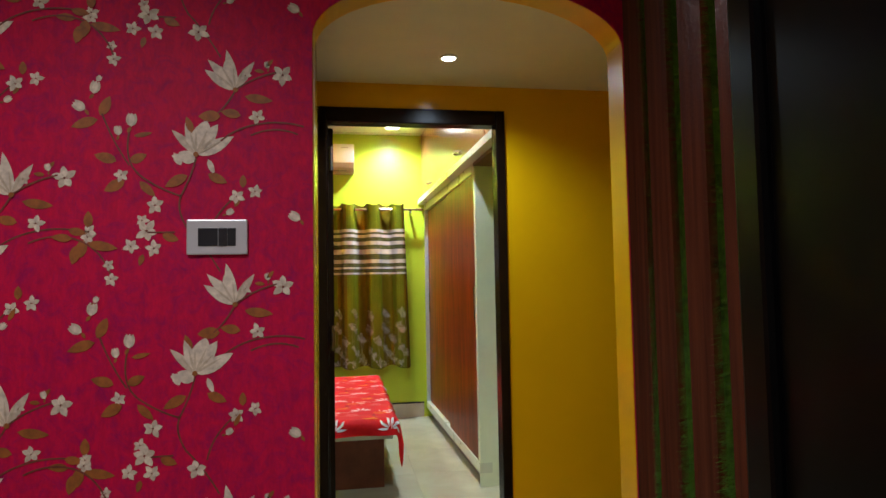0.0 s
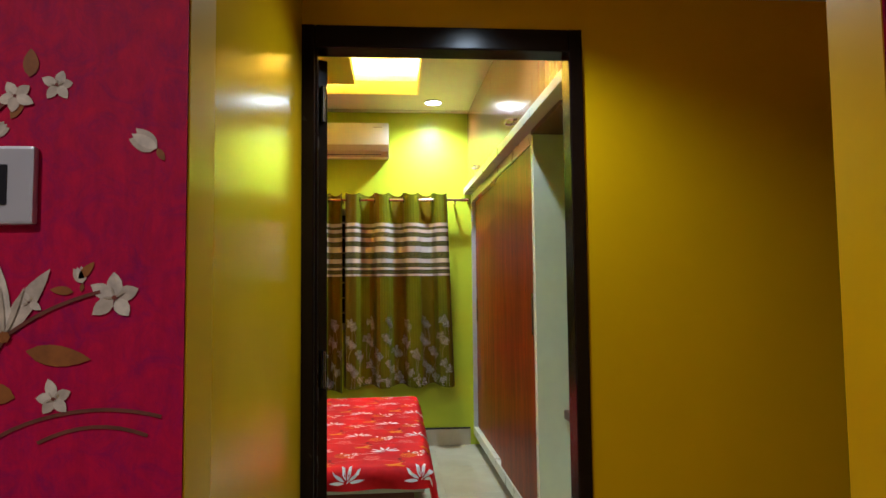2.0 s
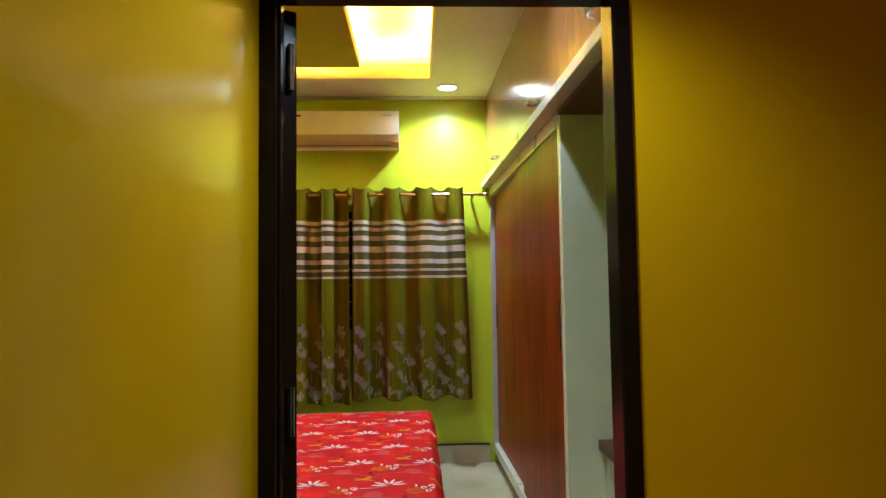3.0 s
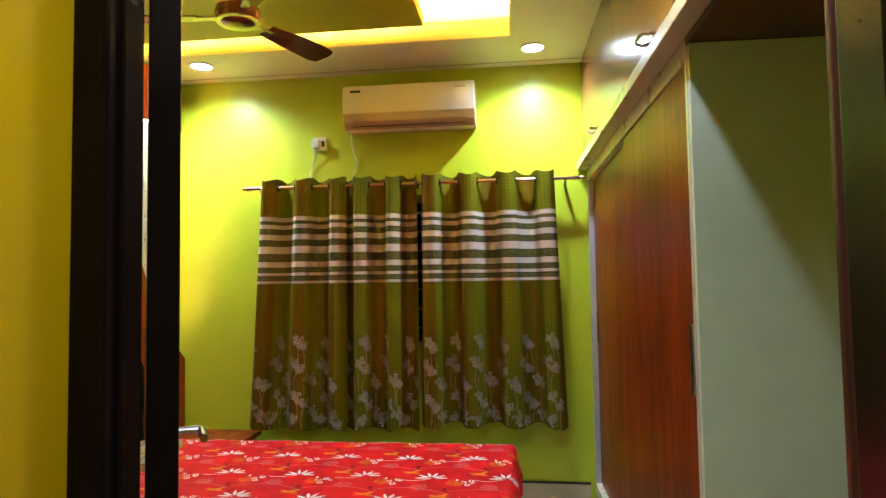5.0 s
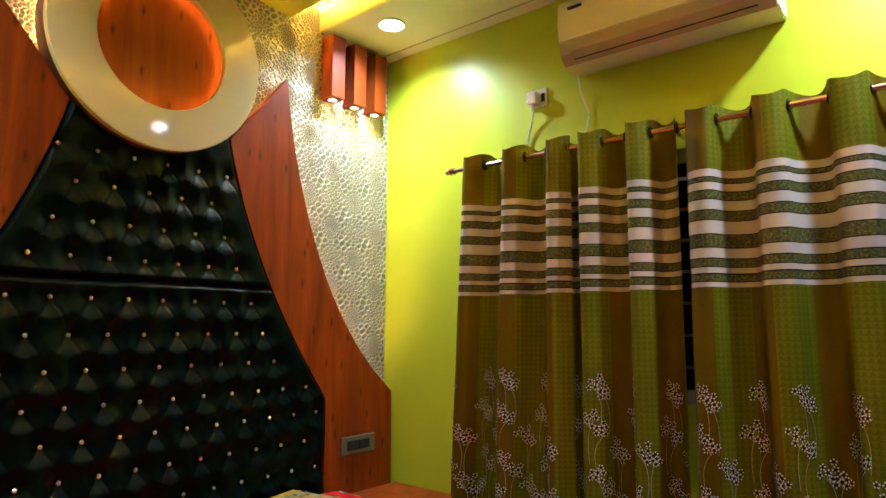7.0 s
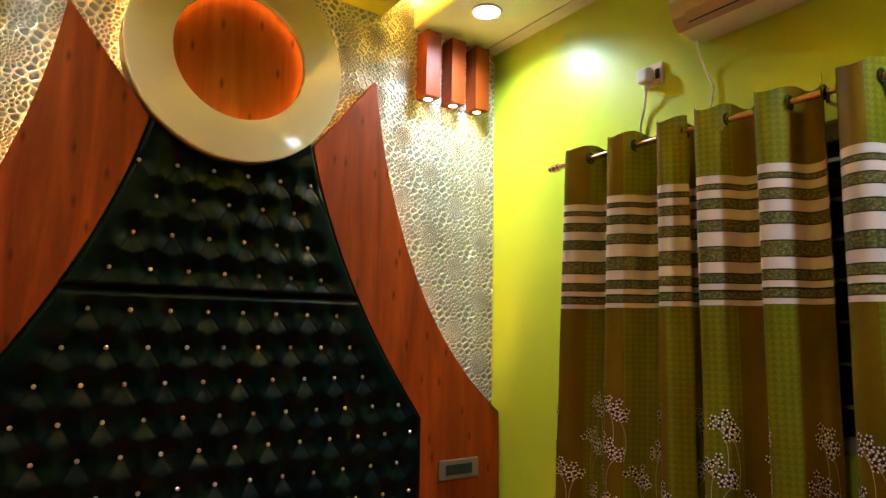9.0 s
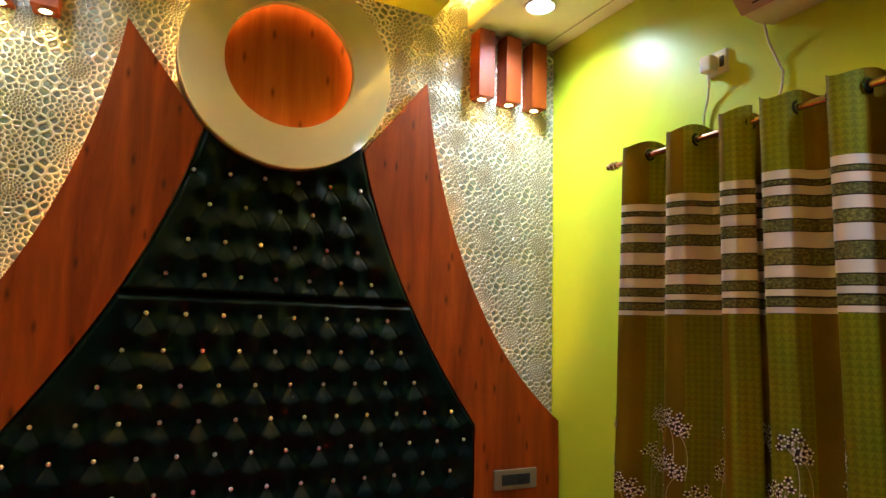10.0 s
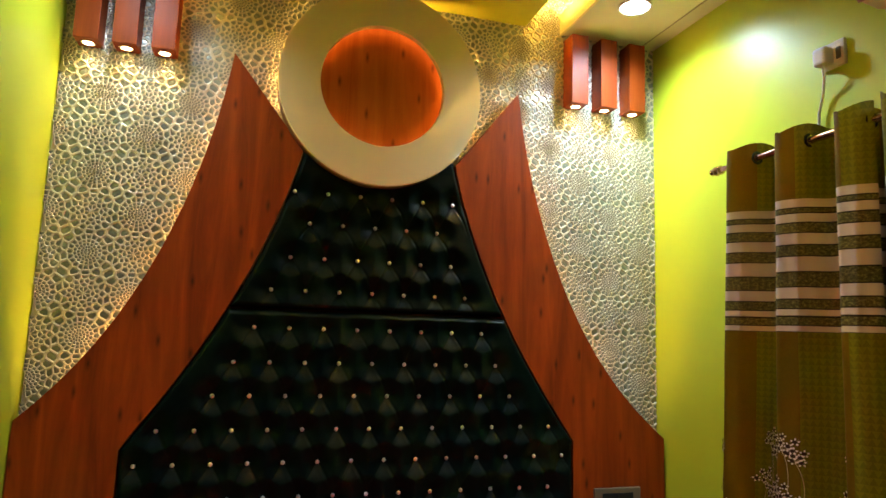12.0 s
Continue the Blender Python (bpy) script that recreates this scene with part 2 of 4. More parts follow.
def box(x0, x1, y0, y1, z0, z1, bev=0.0, bm=None):
    own = bmesh.new()
    bmesh.ops.create_cube(own, size=1)
    for v in own.verts:
        v.co = Vector((x0 + (v.co.x + 0.5) * (x1 - x0), y0 + (v.co.y + 0.5) * (y1 - y0), z0 + (v.co.z + 0.5) * (z1 - z0)))
    if bev:
        bmesh.ops.bevel(own, geom=own.edges, offset=bev, segments=2, affect="EDGES", profile=0.6)
    return merge(bm, own)


def merge(bm, own):
    if bm is None:
        return own
    me = bpy.data.meshes.new("tmp")
    own.to_mesh(me)
    own.free()
    bm.from_mesh(me)
    bpy.data.meshes.remove(me)
    return bm


def prism(pts, axis, a0, a1, bev=0.0, bm=None):
    """A closed outline, drawn in the other two axes, run from a0 to a1 along axis."""
    own = bmesh.new()
    put = {"x": lambda p, a: (a, p[0], p[1]), "y": lambda p, a: (p[0], a, p[1]), "z": lambda p, a: (p[0], p[1], a)}[axis]
    lo, hi = ([own.verts.new(put(p, a)) for p in pts] for a in (a0, a1))
    n = len(pts)
    f1, f2 = own.faces.new(lo), own.faces.new(list(reversed(hi)))
    rim = list(f1.edges) + list(f2.edges)
    for i in range(n):
        own.faces.new((lo[i], hi[i], hi[(i + 1) % n], lo[(i + 1) % n]))
    if bev:
        bmesh.ops.bevel(own, geom=rim, offset=bev, segments=2, affect="EDGES")
    return merge(bm, own)


def disc(c, axis, r, depth, seg=32, r2=None, bm=None):
    own = bmesh.new()
    bmesh.ops.create_cone(own, cap_ends=True, segments=seg, radius1=r, radius2=r if r2 is None else r2, depth=depth)
    turn = {"x": Euler((0, radians(90), 0)), "y": Euler((radians(90), 0, 0)), "z": Euler((0, 0, 0))}[axis]
    bmesh.ops.transform(own, matrix=Matrix.Translation(c) @ turn.to_matrix().to_4x4(), verts=own.verts)
    return merge(bm, own)


def tube(pts, r, seg=10, bm=None, radii=None):
    own = bmesh.new()
    pts = [Vector(p) for p in pts]
    rings = []
    for i, p in enumerate(pts):
        d = (pts[min(i + 1, len(pts) - 1)] - pts[max(i - 1, 0)]).normalized()
        a = d.orthogonal().normalized() if i == 0 else (rings[-1][1] - d * rings[-1][1].dot(d)).normalized()
        c = d.cross(a)
        q = radii[i] if radii else r
        rings.append(([own.verts.new(p + q * (math.cos(k * math.tau / seg) * a + math.sin(k * math.tau / seg) * c)) for k in range(seg)], a))
    for (u, _), (w, _) in zip(rings, rings[1:]):
        for k in range(seg):
            own.faces.new((u[k], u[(k + 1) % seg], w[(k + 1) % seg], w[k]))
    own.faces.new(rings[0][0])
    own.faces.new(rings[-1][0])
    return merge(bm, own)


def ring(c, axis, r_out, r_in, depth, seg=72, bev=0.0, bm=None):
    """A flat ring with a round hole."""
    own = bmesh.new()
    loops = []
    for r, a in ((r_out, 0), (r_out, depth), (r_in, depth), (r_in, 0)):
        loop = []
        for k in range(seg):
            p, q = r * math.cos(k * math.tau / seg), r * math.sin(k * math.tau / seg)
            v = {"x": (a, p, q), "y": (p, a, q), "z": (p, q, a)}[axis]
            loop.append(own.verts.new(Vector(c) + Vector(v)))
        loops.append(loop)
    for a, b in zip(loops, loops[1:] + loops[:1]):
        for k in range(seg):
            own.faces.new((a[k], a[(k + 1) % seg], b[(k + 1) % seg], b[k]))
    if bev:
        own.edges.ensure_lookup_table()
        rim = [e for e in own.edges if any(set(e.verts) <= set(l) for l in loops)]
        bmesh.ops.bevel(own, geom=rim, offset=bev, segments=3, affect="EDGES")
    return merge(bm, own)


LEVEL = [0]


def blob(bm, centre, pts, lay):
    """One flat printed shape: outline pts in the sheet's own two directions, laid by lay(u, v)."""
    LEVEL[0] = (LEVEL[0] + 1) % 48
    c = bm.verts.new(lay(*centre))
    vs = [bm.verts.new(lay(*p)) for p in pts]
    for i in range(len(vs)):
        bm.faces.new((c, vs[i], vs[(i + 1) % len(vs)]))


def petal(bm, at, angle, length, width, lay, n=5, start=0.0, skew=0.0):
    """A pointed petal or leaf from at, along angle (degrees)."""
    ca, sa = math.cos(radians(angle)), math.sin(radians(angle))
    side = []
    for k in range(n + 1):
        f = k / n
        side.append((start + f * length, width / 2 * math.sin(math.pi * f ** 0.85) ** 0.8 if 0 < f < 1 else 0.0))
    out = [(a, w) for a, w in side] + [(a, -w) for a, w in reversed(side[1:-1])]
    pts = [(at[0] + a * ca - (w + skew * (a / length) ** 2 * length) * sa, at[1] + a * sa + (w + skew * (a / length) ** 2 * length) * ca) for a, w in out]
    mid = start + length * 0.5
    blob(bm, (at[0] + mid * ca - skew * 0.25 * length * sa, at[1] + mid * sa + skew * 0.25 * length * ca), pts, lay)


def dot(bm, at, r, lay, n=8):
    blob(bm, at, [(at[0] + r * math.cos(k * math.tau / n), at[1] + r * math.sin(k * math.tau / n)) for k in range(n)], lay)


def strand(bm, pts, w, lay, n=8):
    """A thin printed stem through up to three points (a bowed line)."""
    (x0, y0), (x1, y1), (x2, y2) = pts
    prev = None
    for k in range(n + 1):
        t = k / n
        x = (1 - t) ** 2 * x0 + 2 * t * (1 - t) * x1 + t * t * x2
        y = (1 - t) ** 2 * y0 + 2 * t * (1 - t) * y1 + t * t * y2
        dx, dy = 2 * (1 - t) * (x1 - x0) + 2 * t * (x2 - x1), 2 * (1 - t) * (y1 - y0) + 2 * t * (y2 - y1)
        L = math.hypot(dx, dy) or 1
        q = [bm.verts.new(lay(x - dy / L * w / 2, y + dx / L * w / 2)), bm.verts.new(lay(x + dy / L * w / 2, y - dx / L * w / 2))]
        if prev:
            bm.faces.new((prev[0], prev[1], q[1], q[0]))
        prev = q

# ---- structure ----
XL, XR, YB, XW = -1.42, 1.96, 5.55, 1.34      # headboard wall, right wall, window wall, wardrobe front
YD, YP = 2.20, 1.133                          # door wall (passage side), arch wall (living side)
YI = YD + 0.125                               # bedroom side of the door wall
MID = 4.20                                    # middle line of the bed and headboard
DL, DR, DT = 0.412, 1.264, 2.066              # door frame, outer

floor = structure("floor", box(-2.6, 2.75, -3.6, 5.7, -0.12, -0.004), SKIRT, "pale beige polished tile floor", "floor")

WX0, WX1, WZ0, WZ1 = -0.62, 0.98, 0.95, 1.95
bm = box(XL - 0.15, WX0, YB, YB + 0.15, 0, 3.1)
box(WX1, XR + 0.15, YB, YB + 0.15, 0, 3.1, bm=bm)
box(WX0, WX1, YB, YB + 0.15, 0, WZ0, bm=bm)
box(WX0, WX1, YB, YB + 0.15, WZ1, 3.1, bm=bm)
structure("wall_north", bm, LIME, "lime yellow painted bedroom wall with a window", "wall")
structure("wall_west", box(XL - 0.15, XL, YI, YB, 0, 3.1), LIME, "lime painted wall behind the headboard", "wall")
structure("wall_east", box(XR + 0.06, XR + 0.2, YI, YB, 0, 3.1), LIME, "lime painted wall behind the wardrobe", "wall")
for nm, y0, y1, m, lab in (("wall_south", (YD + 0.065), YI, LIME, "lime painted bedroom wall round the door"), ("wall_passage_north", YD, (YD + 0.065), AMBERWALL, "amber yellow painted passage wall with a doorway")):
    top = 3.1 if m is LIME else 2.8
    bm = box(XL - 0.15 if m is LIME else 0.2, DL + 0.004, y0, y1, 0, top)
    box(DR - 0.004, 2.4, y0, y1, 0, top, bm=bm)
    box(DL + 0.004, DR - 0.004, y0, y1, DT - 0.004, top, bm=bm)
    structure(nm, bm, m, lab, "wall")
structure("wall_block", box(XL, -0.15, YI, 2.975, 0, BAND), LIME, "lime painted wall block beside the headboard", "wall")

# arch wall between living room and passage
AX0, AX1, AZ, RISE = 0.455, 1.333, 1.95, 0.18


def arch_outline(x0, x1, top, grow=0.0):
    mid, half = (AX0 + AX1) / 2, (AX1 - AX0) / 2 + grow
    pts = [(x0, 0), (mid - half, 0)]
    pts += [(mid - half * math.cos(math.pi * k / 28), AZ + (RISE + grow) * math.sin(math.pi * k / 28)) for k in range(29)]
    return pts + [(mid + half, 0), (x1, 0), (x1, top), (x0, top)]


structure("wall_arch", prism(arch_outline(-2.5, 2.6, 2.78), "y", YP, YP + 0.10), AMBERARCH, "amber painted arched wall", "wall")
paper = structure("wall_paper", prism(arch_outline(-2.5, 2.6, 2.78, 0.002), "y", YP - 0.004, YP), PAPER, "crimson wallpaper printed with white magnolias", "wallpaper")
structure("wall_passage_west", prism([(AX0, YP + 0.10), (0.426, YD), (0.2, YD), (0.2, YP + 0.10)], "z", 0, 2.8), AMBERWALL, "glossy amber passage wall", "wall")
structure("wall_passage_east", box(2.09, 2.24, YP + 0.10, YD, 0, 2.8), AMBERWALL, "amber painted passage wall", "wall")
structure("ceiling_passage", box(0.2, 2.24, YP + 0.10, YD, 2.178, 2.26), CEIL, "plain beige passage ceiling", "ceiling")
structure("ceiling_living", box(-2.5, 2.6, -3.5, YP, 2.72, 2.84), CEIL, "plain living room ceiling", "ceiling")
structure("wall_living_west", box(-2.65, -2.5, -3.5, YP, 0, 2.84), CEIL, "plain living room wall", "wall")
structure("wall_living_east", box(2.6, 2.75, -3.5, YP, 0, 2.84), CEIL, "plain living room wall", "wall")
structure("wall_living_south", box(-2.65, 2.75, -3.65, -3.5, 0, 2.84), CEIL, "plain living room wall", "wall")

# bedroom ceiling: lowered band open over the bed, hanging olive panel, slab
TX, TY0, TY1 = 0.88, 3.35, 5.05
structure("ceiling_slab", box(XL - 0.15, XR + 0.15, YI, YB + 0.15, 2.97, 3.1), COVE, "warm lit recess of the bedroom ceiling", "ceiling")
band = [(XL, TY1), (TX, TY1), (TX, TY0), (XL, TY0), (XL, YI), (XR + 0.06, YI), (XR + 0.06, YB), (XL, YB)]
structure("ceiling_band", prism(band, "z", BAND, BAND + 0.07), CEIL, "lowered ceiling band with downlights", "ceiling")
bm = box(XL, TX - 0.012, TY1 - 0.012, TY1, BAND - 0.003, BAND + 0.10)
box(TX - 0.012, TX, TY0, TY1, BAND - 0.003, BAND + 0.10, bm=bm)
box(XL, TX - 0.012, TY0, TY0 + 0.012, BAND - 0.003, BAND + 0.10, bm=bm)
structure("trim", bm, COVE, "yellow edge trim of the ceiling recess", "trim")
structure("ceiling_panel", box(XL, 0.405, 3.52, 4.86, BAND + 0.01, BAND + 0.08, 0.003), OLIVE, "olive green hanging ceiling panel", "ceiling panel")
bm = box(XL, TX + 0.06, TY1 + 0.035, TY1 + 0.06, BAND + 0.072, BAND + 0.084)
box(TX + 0.035, TX + 0.06, TY0, TY1 + 0.03, BAND + 0.072, BAND + 0.084, bm=bm)
box(XL, TX + 0.03, TY0 - 0.06, TY0 - 0.035, BAND + 0.072, BAND + 0.084, bm=bm)
led = thing("led_strip", (XL, TY1, BAND + 0.07), "warm yellow strip light hidden on the ceiling band", "strip light")
part("strip", bm, LED, led)
bm = box(XL + 0.02, 0.36, 4.81, 4.83, BAND + 0.081, BAND + 0.090)
box(0.362, 0.38, 3.56, 4.80, BAND + 0.081, BAND + 0.090, bm=bm)
part("strip", bm, LED, led)
structure("trim_groove", box(XL, XW - 0.03, 5.462, 5.468, BAND - 0.004, BAND - 0.001), GREYPL, "thin joint line along the ceiling band", "trim")

# skirting
bm = box(-1.30, 1.30, YB - 0.012, YB, 0, 0.13)
structure("baseboard", bm, SKIRT, "beige tile skirting", "skirting")
structure("trim_skirting", box(-1.30, 1.30, YB - 0.014, YB - 0.001, 0.131, 0.142), BLACKPL, "black line over the skirting", "trim")


def downlight(at, r=0.062):
    ob = thing("downlight", at, "round recessed white downlight, lit", "downlight", "ceiling downlights")
    part("rim", ring((at[0], at[1], at[2] - 0.008), "z", r + 0.012, r, 0.008, 40, 0.002), WHITE, ob)
    part("lens", disc((at[0], at[1], at[2] - 0.003), "z", r, 0.004, 40), DISC, ob)
    return ob


for x, y in DOWNLIGHTS:
    downlight((x, y, BAND))
downlight((0.95, 1.85, 2.178), 0.027)
for x, y in ((-0.2, -0.4), (1.2, -1.6)):
    downlight((x, y, 2.72))

# door frame and open leaf
door = structure("door_1", box(DL, DL + 0.052, YD - 0.012, YD + 0.052, 0, DT, 0.005), WOODDARK, "dark polished wooden door frame", "door frame")
part("frame_post", box(DR - 0.042, DR, YD - 0.012, YD + 0.075, 0, DT, 0.005), WOODDARK, door)
part("frame_head", box(DL + 0.052, DR - 0.042, YD - 0.010, YD + 0.073, DT - 0.068, DT, 0.005), WOODDARK, door)
part("door_stop", box(DL + 0.0515, DL + 0.058, YD + 0.010, YD + 0.046, 0, DT - 0.069, 0.002), WOODDARK, door)
part("back_post", box(DR - 0.022, DR + 0.03, YI + 0.001, YI + 0.012, 0, DT, 0.002), BROWN, door, "red-brown architrave on the bedroom side")

HX, HY, SWING = 0.497, YD + 0.077, 120.8


def door_leaf():
    ob = thing("door_leaf", (0, 0, 0), "dark polished wooden door leaf standing open", "door")
    part("leaf", box(0.012, 0.700, 0, 0.036, 0.008, DT - 0.075, 0.003), LEAF, ob)
    bm = box(0.625, 0.665, -0.010, 0, 0.93, 1.17, 0.004)
    part("handle_plate", bm, CHROME, ob, "narrow metal handle plate")
    part("handle", tube([(0.645, -0.01, 1.08), (0.645, -0.05, 1.08), (0.625, -0.055, 1.08), (0.565, -0.055, 1.078)], 0.009), CHROME, ob, "metal lever handle", True)
    for z in (0.25, 1.05, 1.85):
        part("hinge", disc((0.002, 0.018, z), "z", 0.008, 0.11, 12), CHROME, ob, "steel butt hinge")
    ob.matrix_world = pose(HX, HY, 0, 0, 0, SWING)
    return ob


door_leaf()

door2 = structure("door_2", box(2.055, 2.092, 1.32, 1.39, 0, 1.955, 0.004), WOODDARK, "dark polished frame of a closed passage door", "door frame")
part("frame_post", box(2.055, 2.092, 2.13, 2.20, 0, 1.955, 0.004), WOODDARK, door2)
part("frame_head", box(2.056, 2.091, 1.39, 2.13, 1.885, 1.955, 0.004), WOODDARK, door2)
part("door_panel", box(2.065, 2.091, 1.392, 2.128, 0.01, 1.883, 0.002), LEAF, door2)

# window behind the curtains
win = structure("window_1", box(WX0, WX0 + 0.05, YB + 0.03, YB + 0.09, WZ0, WZ1), GREYPL, "window behind the curtains at night", "window")
part("window_frame", box(WX1 - 0.05, WX1, YB + 0.03, YB + 0.09, WZ0, WZ1), GREYPL, win)
part("window_frame", box(WX0 + 0.05, WX1 - 0.05, YB + 0.03, YB + 0.09, WZ0, WZ0 + 0.05), GREYPL, win)
part("window_frame", box(WX0 + 0.05, WX1 - 0.05, YB + 0.03, YB + 0.09, WZ1 - 0.05, WZ1), GREYPL, win)
part("pane", box(WX0 + 0.05, WX1 - 0.05, YB + 0.055, YB + 0.061, WZ0 + 0.05, WZ1 - 0.05), BLACKGL, win)
for k in range(7):
    z = WZ0 + 0.13 + k * 0.125
    part("grille_bar", box(WX0 + 0.05, WX1 - 0.05, YB + 0.035, YB + 0.047, z, z + 0.012), BRONZE, win)

# ---- wardrobe with loft ----
W0, W1 = 3.37, 5.54
ward = thing("wardrobe", (XW, W0, 0), "tall wardrobe with two brown sliding doors in a cream frame", "wardrobe")
part("end_panel", box(XW, XR - 0.002, W0, W0 + 0.022, 0.0, 2.04, 0.001), MINT, ward, "pale mint laminate end panel")
part("frame_stile", box(XW - 0.002, XW + 0.05, W0 + 0.0225, W0 + 0.045, 0.085, 2.0, 0.002), CREAM, ward)
part("frame_stile", box(XW - 0.001, XW + 0.05, W1 - 0.035, W1, 0.085, 2.0, 0.002), SILVER, ward, "aluminium door channel")
part("header", box(XW - 0.002, XW + 0.10, W0 + 0.0225, W1, 2.0, 2.064, 0.002), CREAM, ward)
part("bottom_rail", box(XW - 0.004, XW + 0.08, W0 - 0.001, W1, 0.085, 0.15, 0.003), CREAM, ward)
part("kick_board", box(XW + 0.05, XW + 0.07, W0 + 0.024, W1, 0.0, 0.084), BROWN, ward)
part("back_panel", box(XR - 0.03, XR - 0.003, W0 + 0.024, W1, 0.09, 2.0), CREAM, ward)
d1 = part("sliding_door", box(XW + 0.004, XW + 0.024, W0 + 0.046, 4.38, 0.152, 1.998, 0.002), WOODDOOR, ward)
d2 = part("sliding_door", box(XW + 0.030, XW + 0.050, 4.33, W1 - 0.036, 0.152, 1.998, 0.002), WOODDOOR, ward)
for y, z, xf, d in ((3.445, 1.05, XW + 0.004, d1), (5.46, 1.0, XW + 0.030, d2)):
    bm = box(xf - 0.006, xf, y - 0.016, y + 0.016, z, z + 0.205, 0.003)
    h = part("handle", bm, CHROME, d, "oblong metal grip")
    # raised black strip standing in for the shade inside the grip's hollow
    part("grip_hollow_shade", box(xf - 0.008, xf - 0.0055, y - 0.009, y + 0.009, z + 0.012, z + 0.193, 0.001), BLACKPL, ward)

loft = thing("loft_cabinet", (XW - 0.06, 2.36, 2.05), "brown loft cabinets over the wardrobe on a cream ledge", "cabinet")
part("ledge", box(XW - 0.062, XR - 0.003, YI + 0.01, W1, 2.066, 2.112, 0.003), CREAM, loft, "cream ledge")
part("soffit", box(XW - 0.002, XR - 0.003, YI + 0.01, W0 + 0.020, 2.042, 2.064, 0.001), BROWN, loft, "brown underside over the niche")
part("body", box(XW + 0.0, XR - 0.003, YI + 0.012, W1, 2.114, BAND - 0.002), BROWN, loft)
ys = [YI + 0.012, 3.14, 4.39, W1]
for a, b in zip(ys, ys[1:]):
    d = part("cabinet_door", box(XW - 0.022, XW - 0.002, a + 0.0015, b - 0.0015, 2.114, BAND - 0.003, 0.0015), WOODLOFT, loft)
    y = b - 0.47 if b > 5 else (a + b) / 2
    zz, x = 2.205, XW - 0.022
    pts = [(x, y - 0.055, zz), (x - 0.022, y - 0.05, zz + 0.004), (x - 0.028, y - 0.03, zz + 0.006), (x - 0.028, y + 0.03, zz + 0.006), (x - 0.022, y + 0.05, zz + 0.004), (x, y + 0.055, zz)]
    part("handle", tube(pts, 0.007, 8), CHROME, d, "curved metal pull handle", True)

SKEW = radians(1.2)
ward.location, ward.rotation_euler = (XW + 0.035, W0, 0), (0, 0, SKEW)
loft.location, loft.rotation_euler = (XW + 0.054 - 0.06, 2.36, 2.05), (0, 0, SKEW)

table = thing("dressing_table", (1.72, 2.60, 0), "small brown-topped dressing ledge in the wardrobe niche", "table")
part("table_top", box(1.50, XR - 0.003, YI + 0.01, W0 - 0.004, 0.655, 0.695, 0.003), BROWN, table)
part("side_panel", box(1.53, 1.55, YI + 0.012, W0 - 0.006, 0.0, 0.655), CREAM, table)

# ---- headboard ----
EMBOSS0 = plain("embossed_panel_ground", (0.46, 0.44, 0.35), 0.38, metal=0.25, var=0.10, scale=6, fine=200, relief=0.04)
panel = structure("wall_panel", box(XL, XL + 0.012, 2.978, YB - 0.001, 0.0, 2.955), EMBOSS0, "silver and gold embossed lattice wall panel", "wall panel")


def outer_y(z):
    s = (2.409 - z) / 1.51
    return 0.604 + 0.17 * s + 0.40 * s * s + 0.165 * s ** 6


def inner_y(z):
    s = (2.046 - z) / 1.149
    return 0.318 + 0.27 * s + 0.30 * s * s


HZ = [0.899 + 1.51 * k / 30 for k in range(31)]
IZ = [0.897 + 1.149 * k / 26 for k in range(27)]
FRONT = -1.336
board = thing("headboard", (FRONT, MID, 0), "tall bed headboard of tufted black leather between curved brown wood wings", "headboard")
for s in (1, -1):
    edge = 1.345 if s > 0 else 1.222
    pts = [(edge, 0.28)] + [(min(outer_y(z), edge), z) for z in HZ]
    pts += [(inner_y(z), z) for z in reversed(IZ)] + [(inner_y(0.897), 0.28)]
    part("side_wing", prism([(MID + s * a, z) for a, z in pts], "x", FRONT - 0.045, FRONT, 0.003), WOOD, board, "red-brown wood wing with a curved horn")
    lamp = [(XL + 0.022, MID + s * (min(outer_y(z), edge) - 0.035), z) for z in HZ[5:-2]]
    part("wing_led", tube(lamp, 0.006, 6), WINGLED, board, "warm strip light behind the wing")

GAPZ = 1.41
ROWS_Z = [1.877, 1.752, 1.614, 1.485, 1.339, 1.208, 1.083, 0.958, 0.838, 0.712, 0.588, 0.470]
COUNTS = [6, 5, 6, 7, 8, 9, 10, 13, 14, 13, 14, 13]
STEP = 0.131
BUTTONS = [((-0.013 if z > GAPZ else 0.0) + (k - (n - 1) / 2) * STEP * (1.0 if n < 11 else 0.98), z) for n, z in zip(COUNTS, ROWS_Z) for k in range(n)]
BY, BZ = np.array([b[0] for b in BUTTONS]), np.array([b[1] for b in BUTTONS])
UPPER = BZ > GAPZ


def puff(y, z, up):
    """Height of the tufted leather: deep at the buttons, creased along the diamonds between them."""
    m = UPPER if up else ~UPPER
    dy, dz = np.abs(BY[m] - y), np.abs(BZ[m] - z)
    below = BZ[m] > z
    d = np.hypot(dy / 0.0655, dz / 0.0655)
    dent = 1 - 0.95 * math.exp(-(d.min() / 0.72) ** 1.5)
    fold = 1.0
    for a, b in zip(dy[(d < 2.6) & below], dz[(d < 2.6) & below]):
        off = abs(a / 0.0655 - b / 0.13 - 0.10 * math.sin(math.pi * min(b / 0.13, 1)))
        if b < 0.135 and a < 0.085:
            fold = min(fold, 1 - 0.24 * math.exp(-(off / 0.07) ** 2) * (1 - b / 0.15))
    swell = 1 - 0.07 * math.cos(math.tau * min(d.min(), 2) / 2)
    return dent * fold * swell


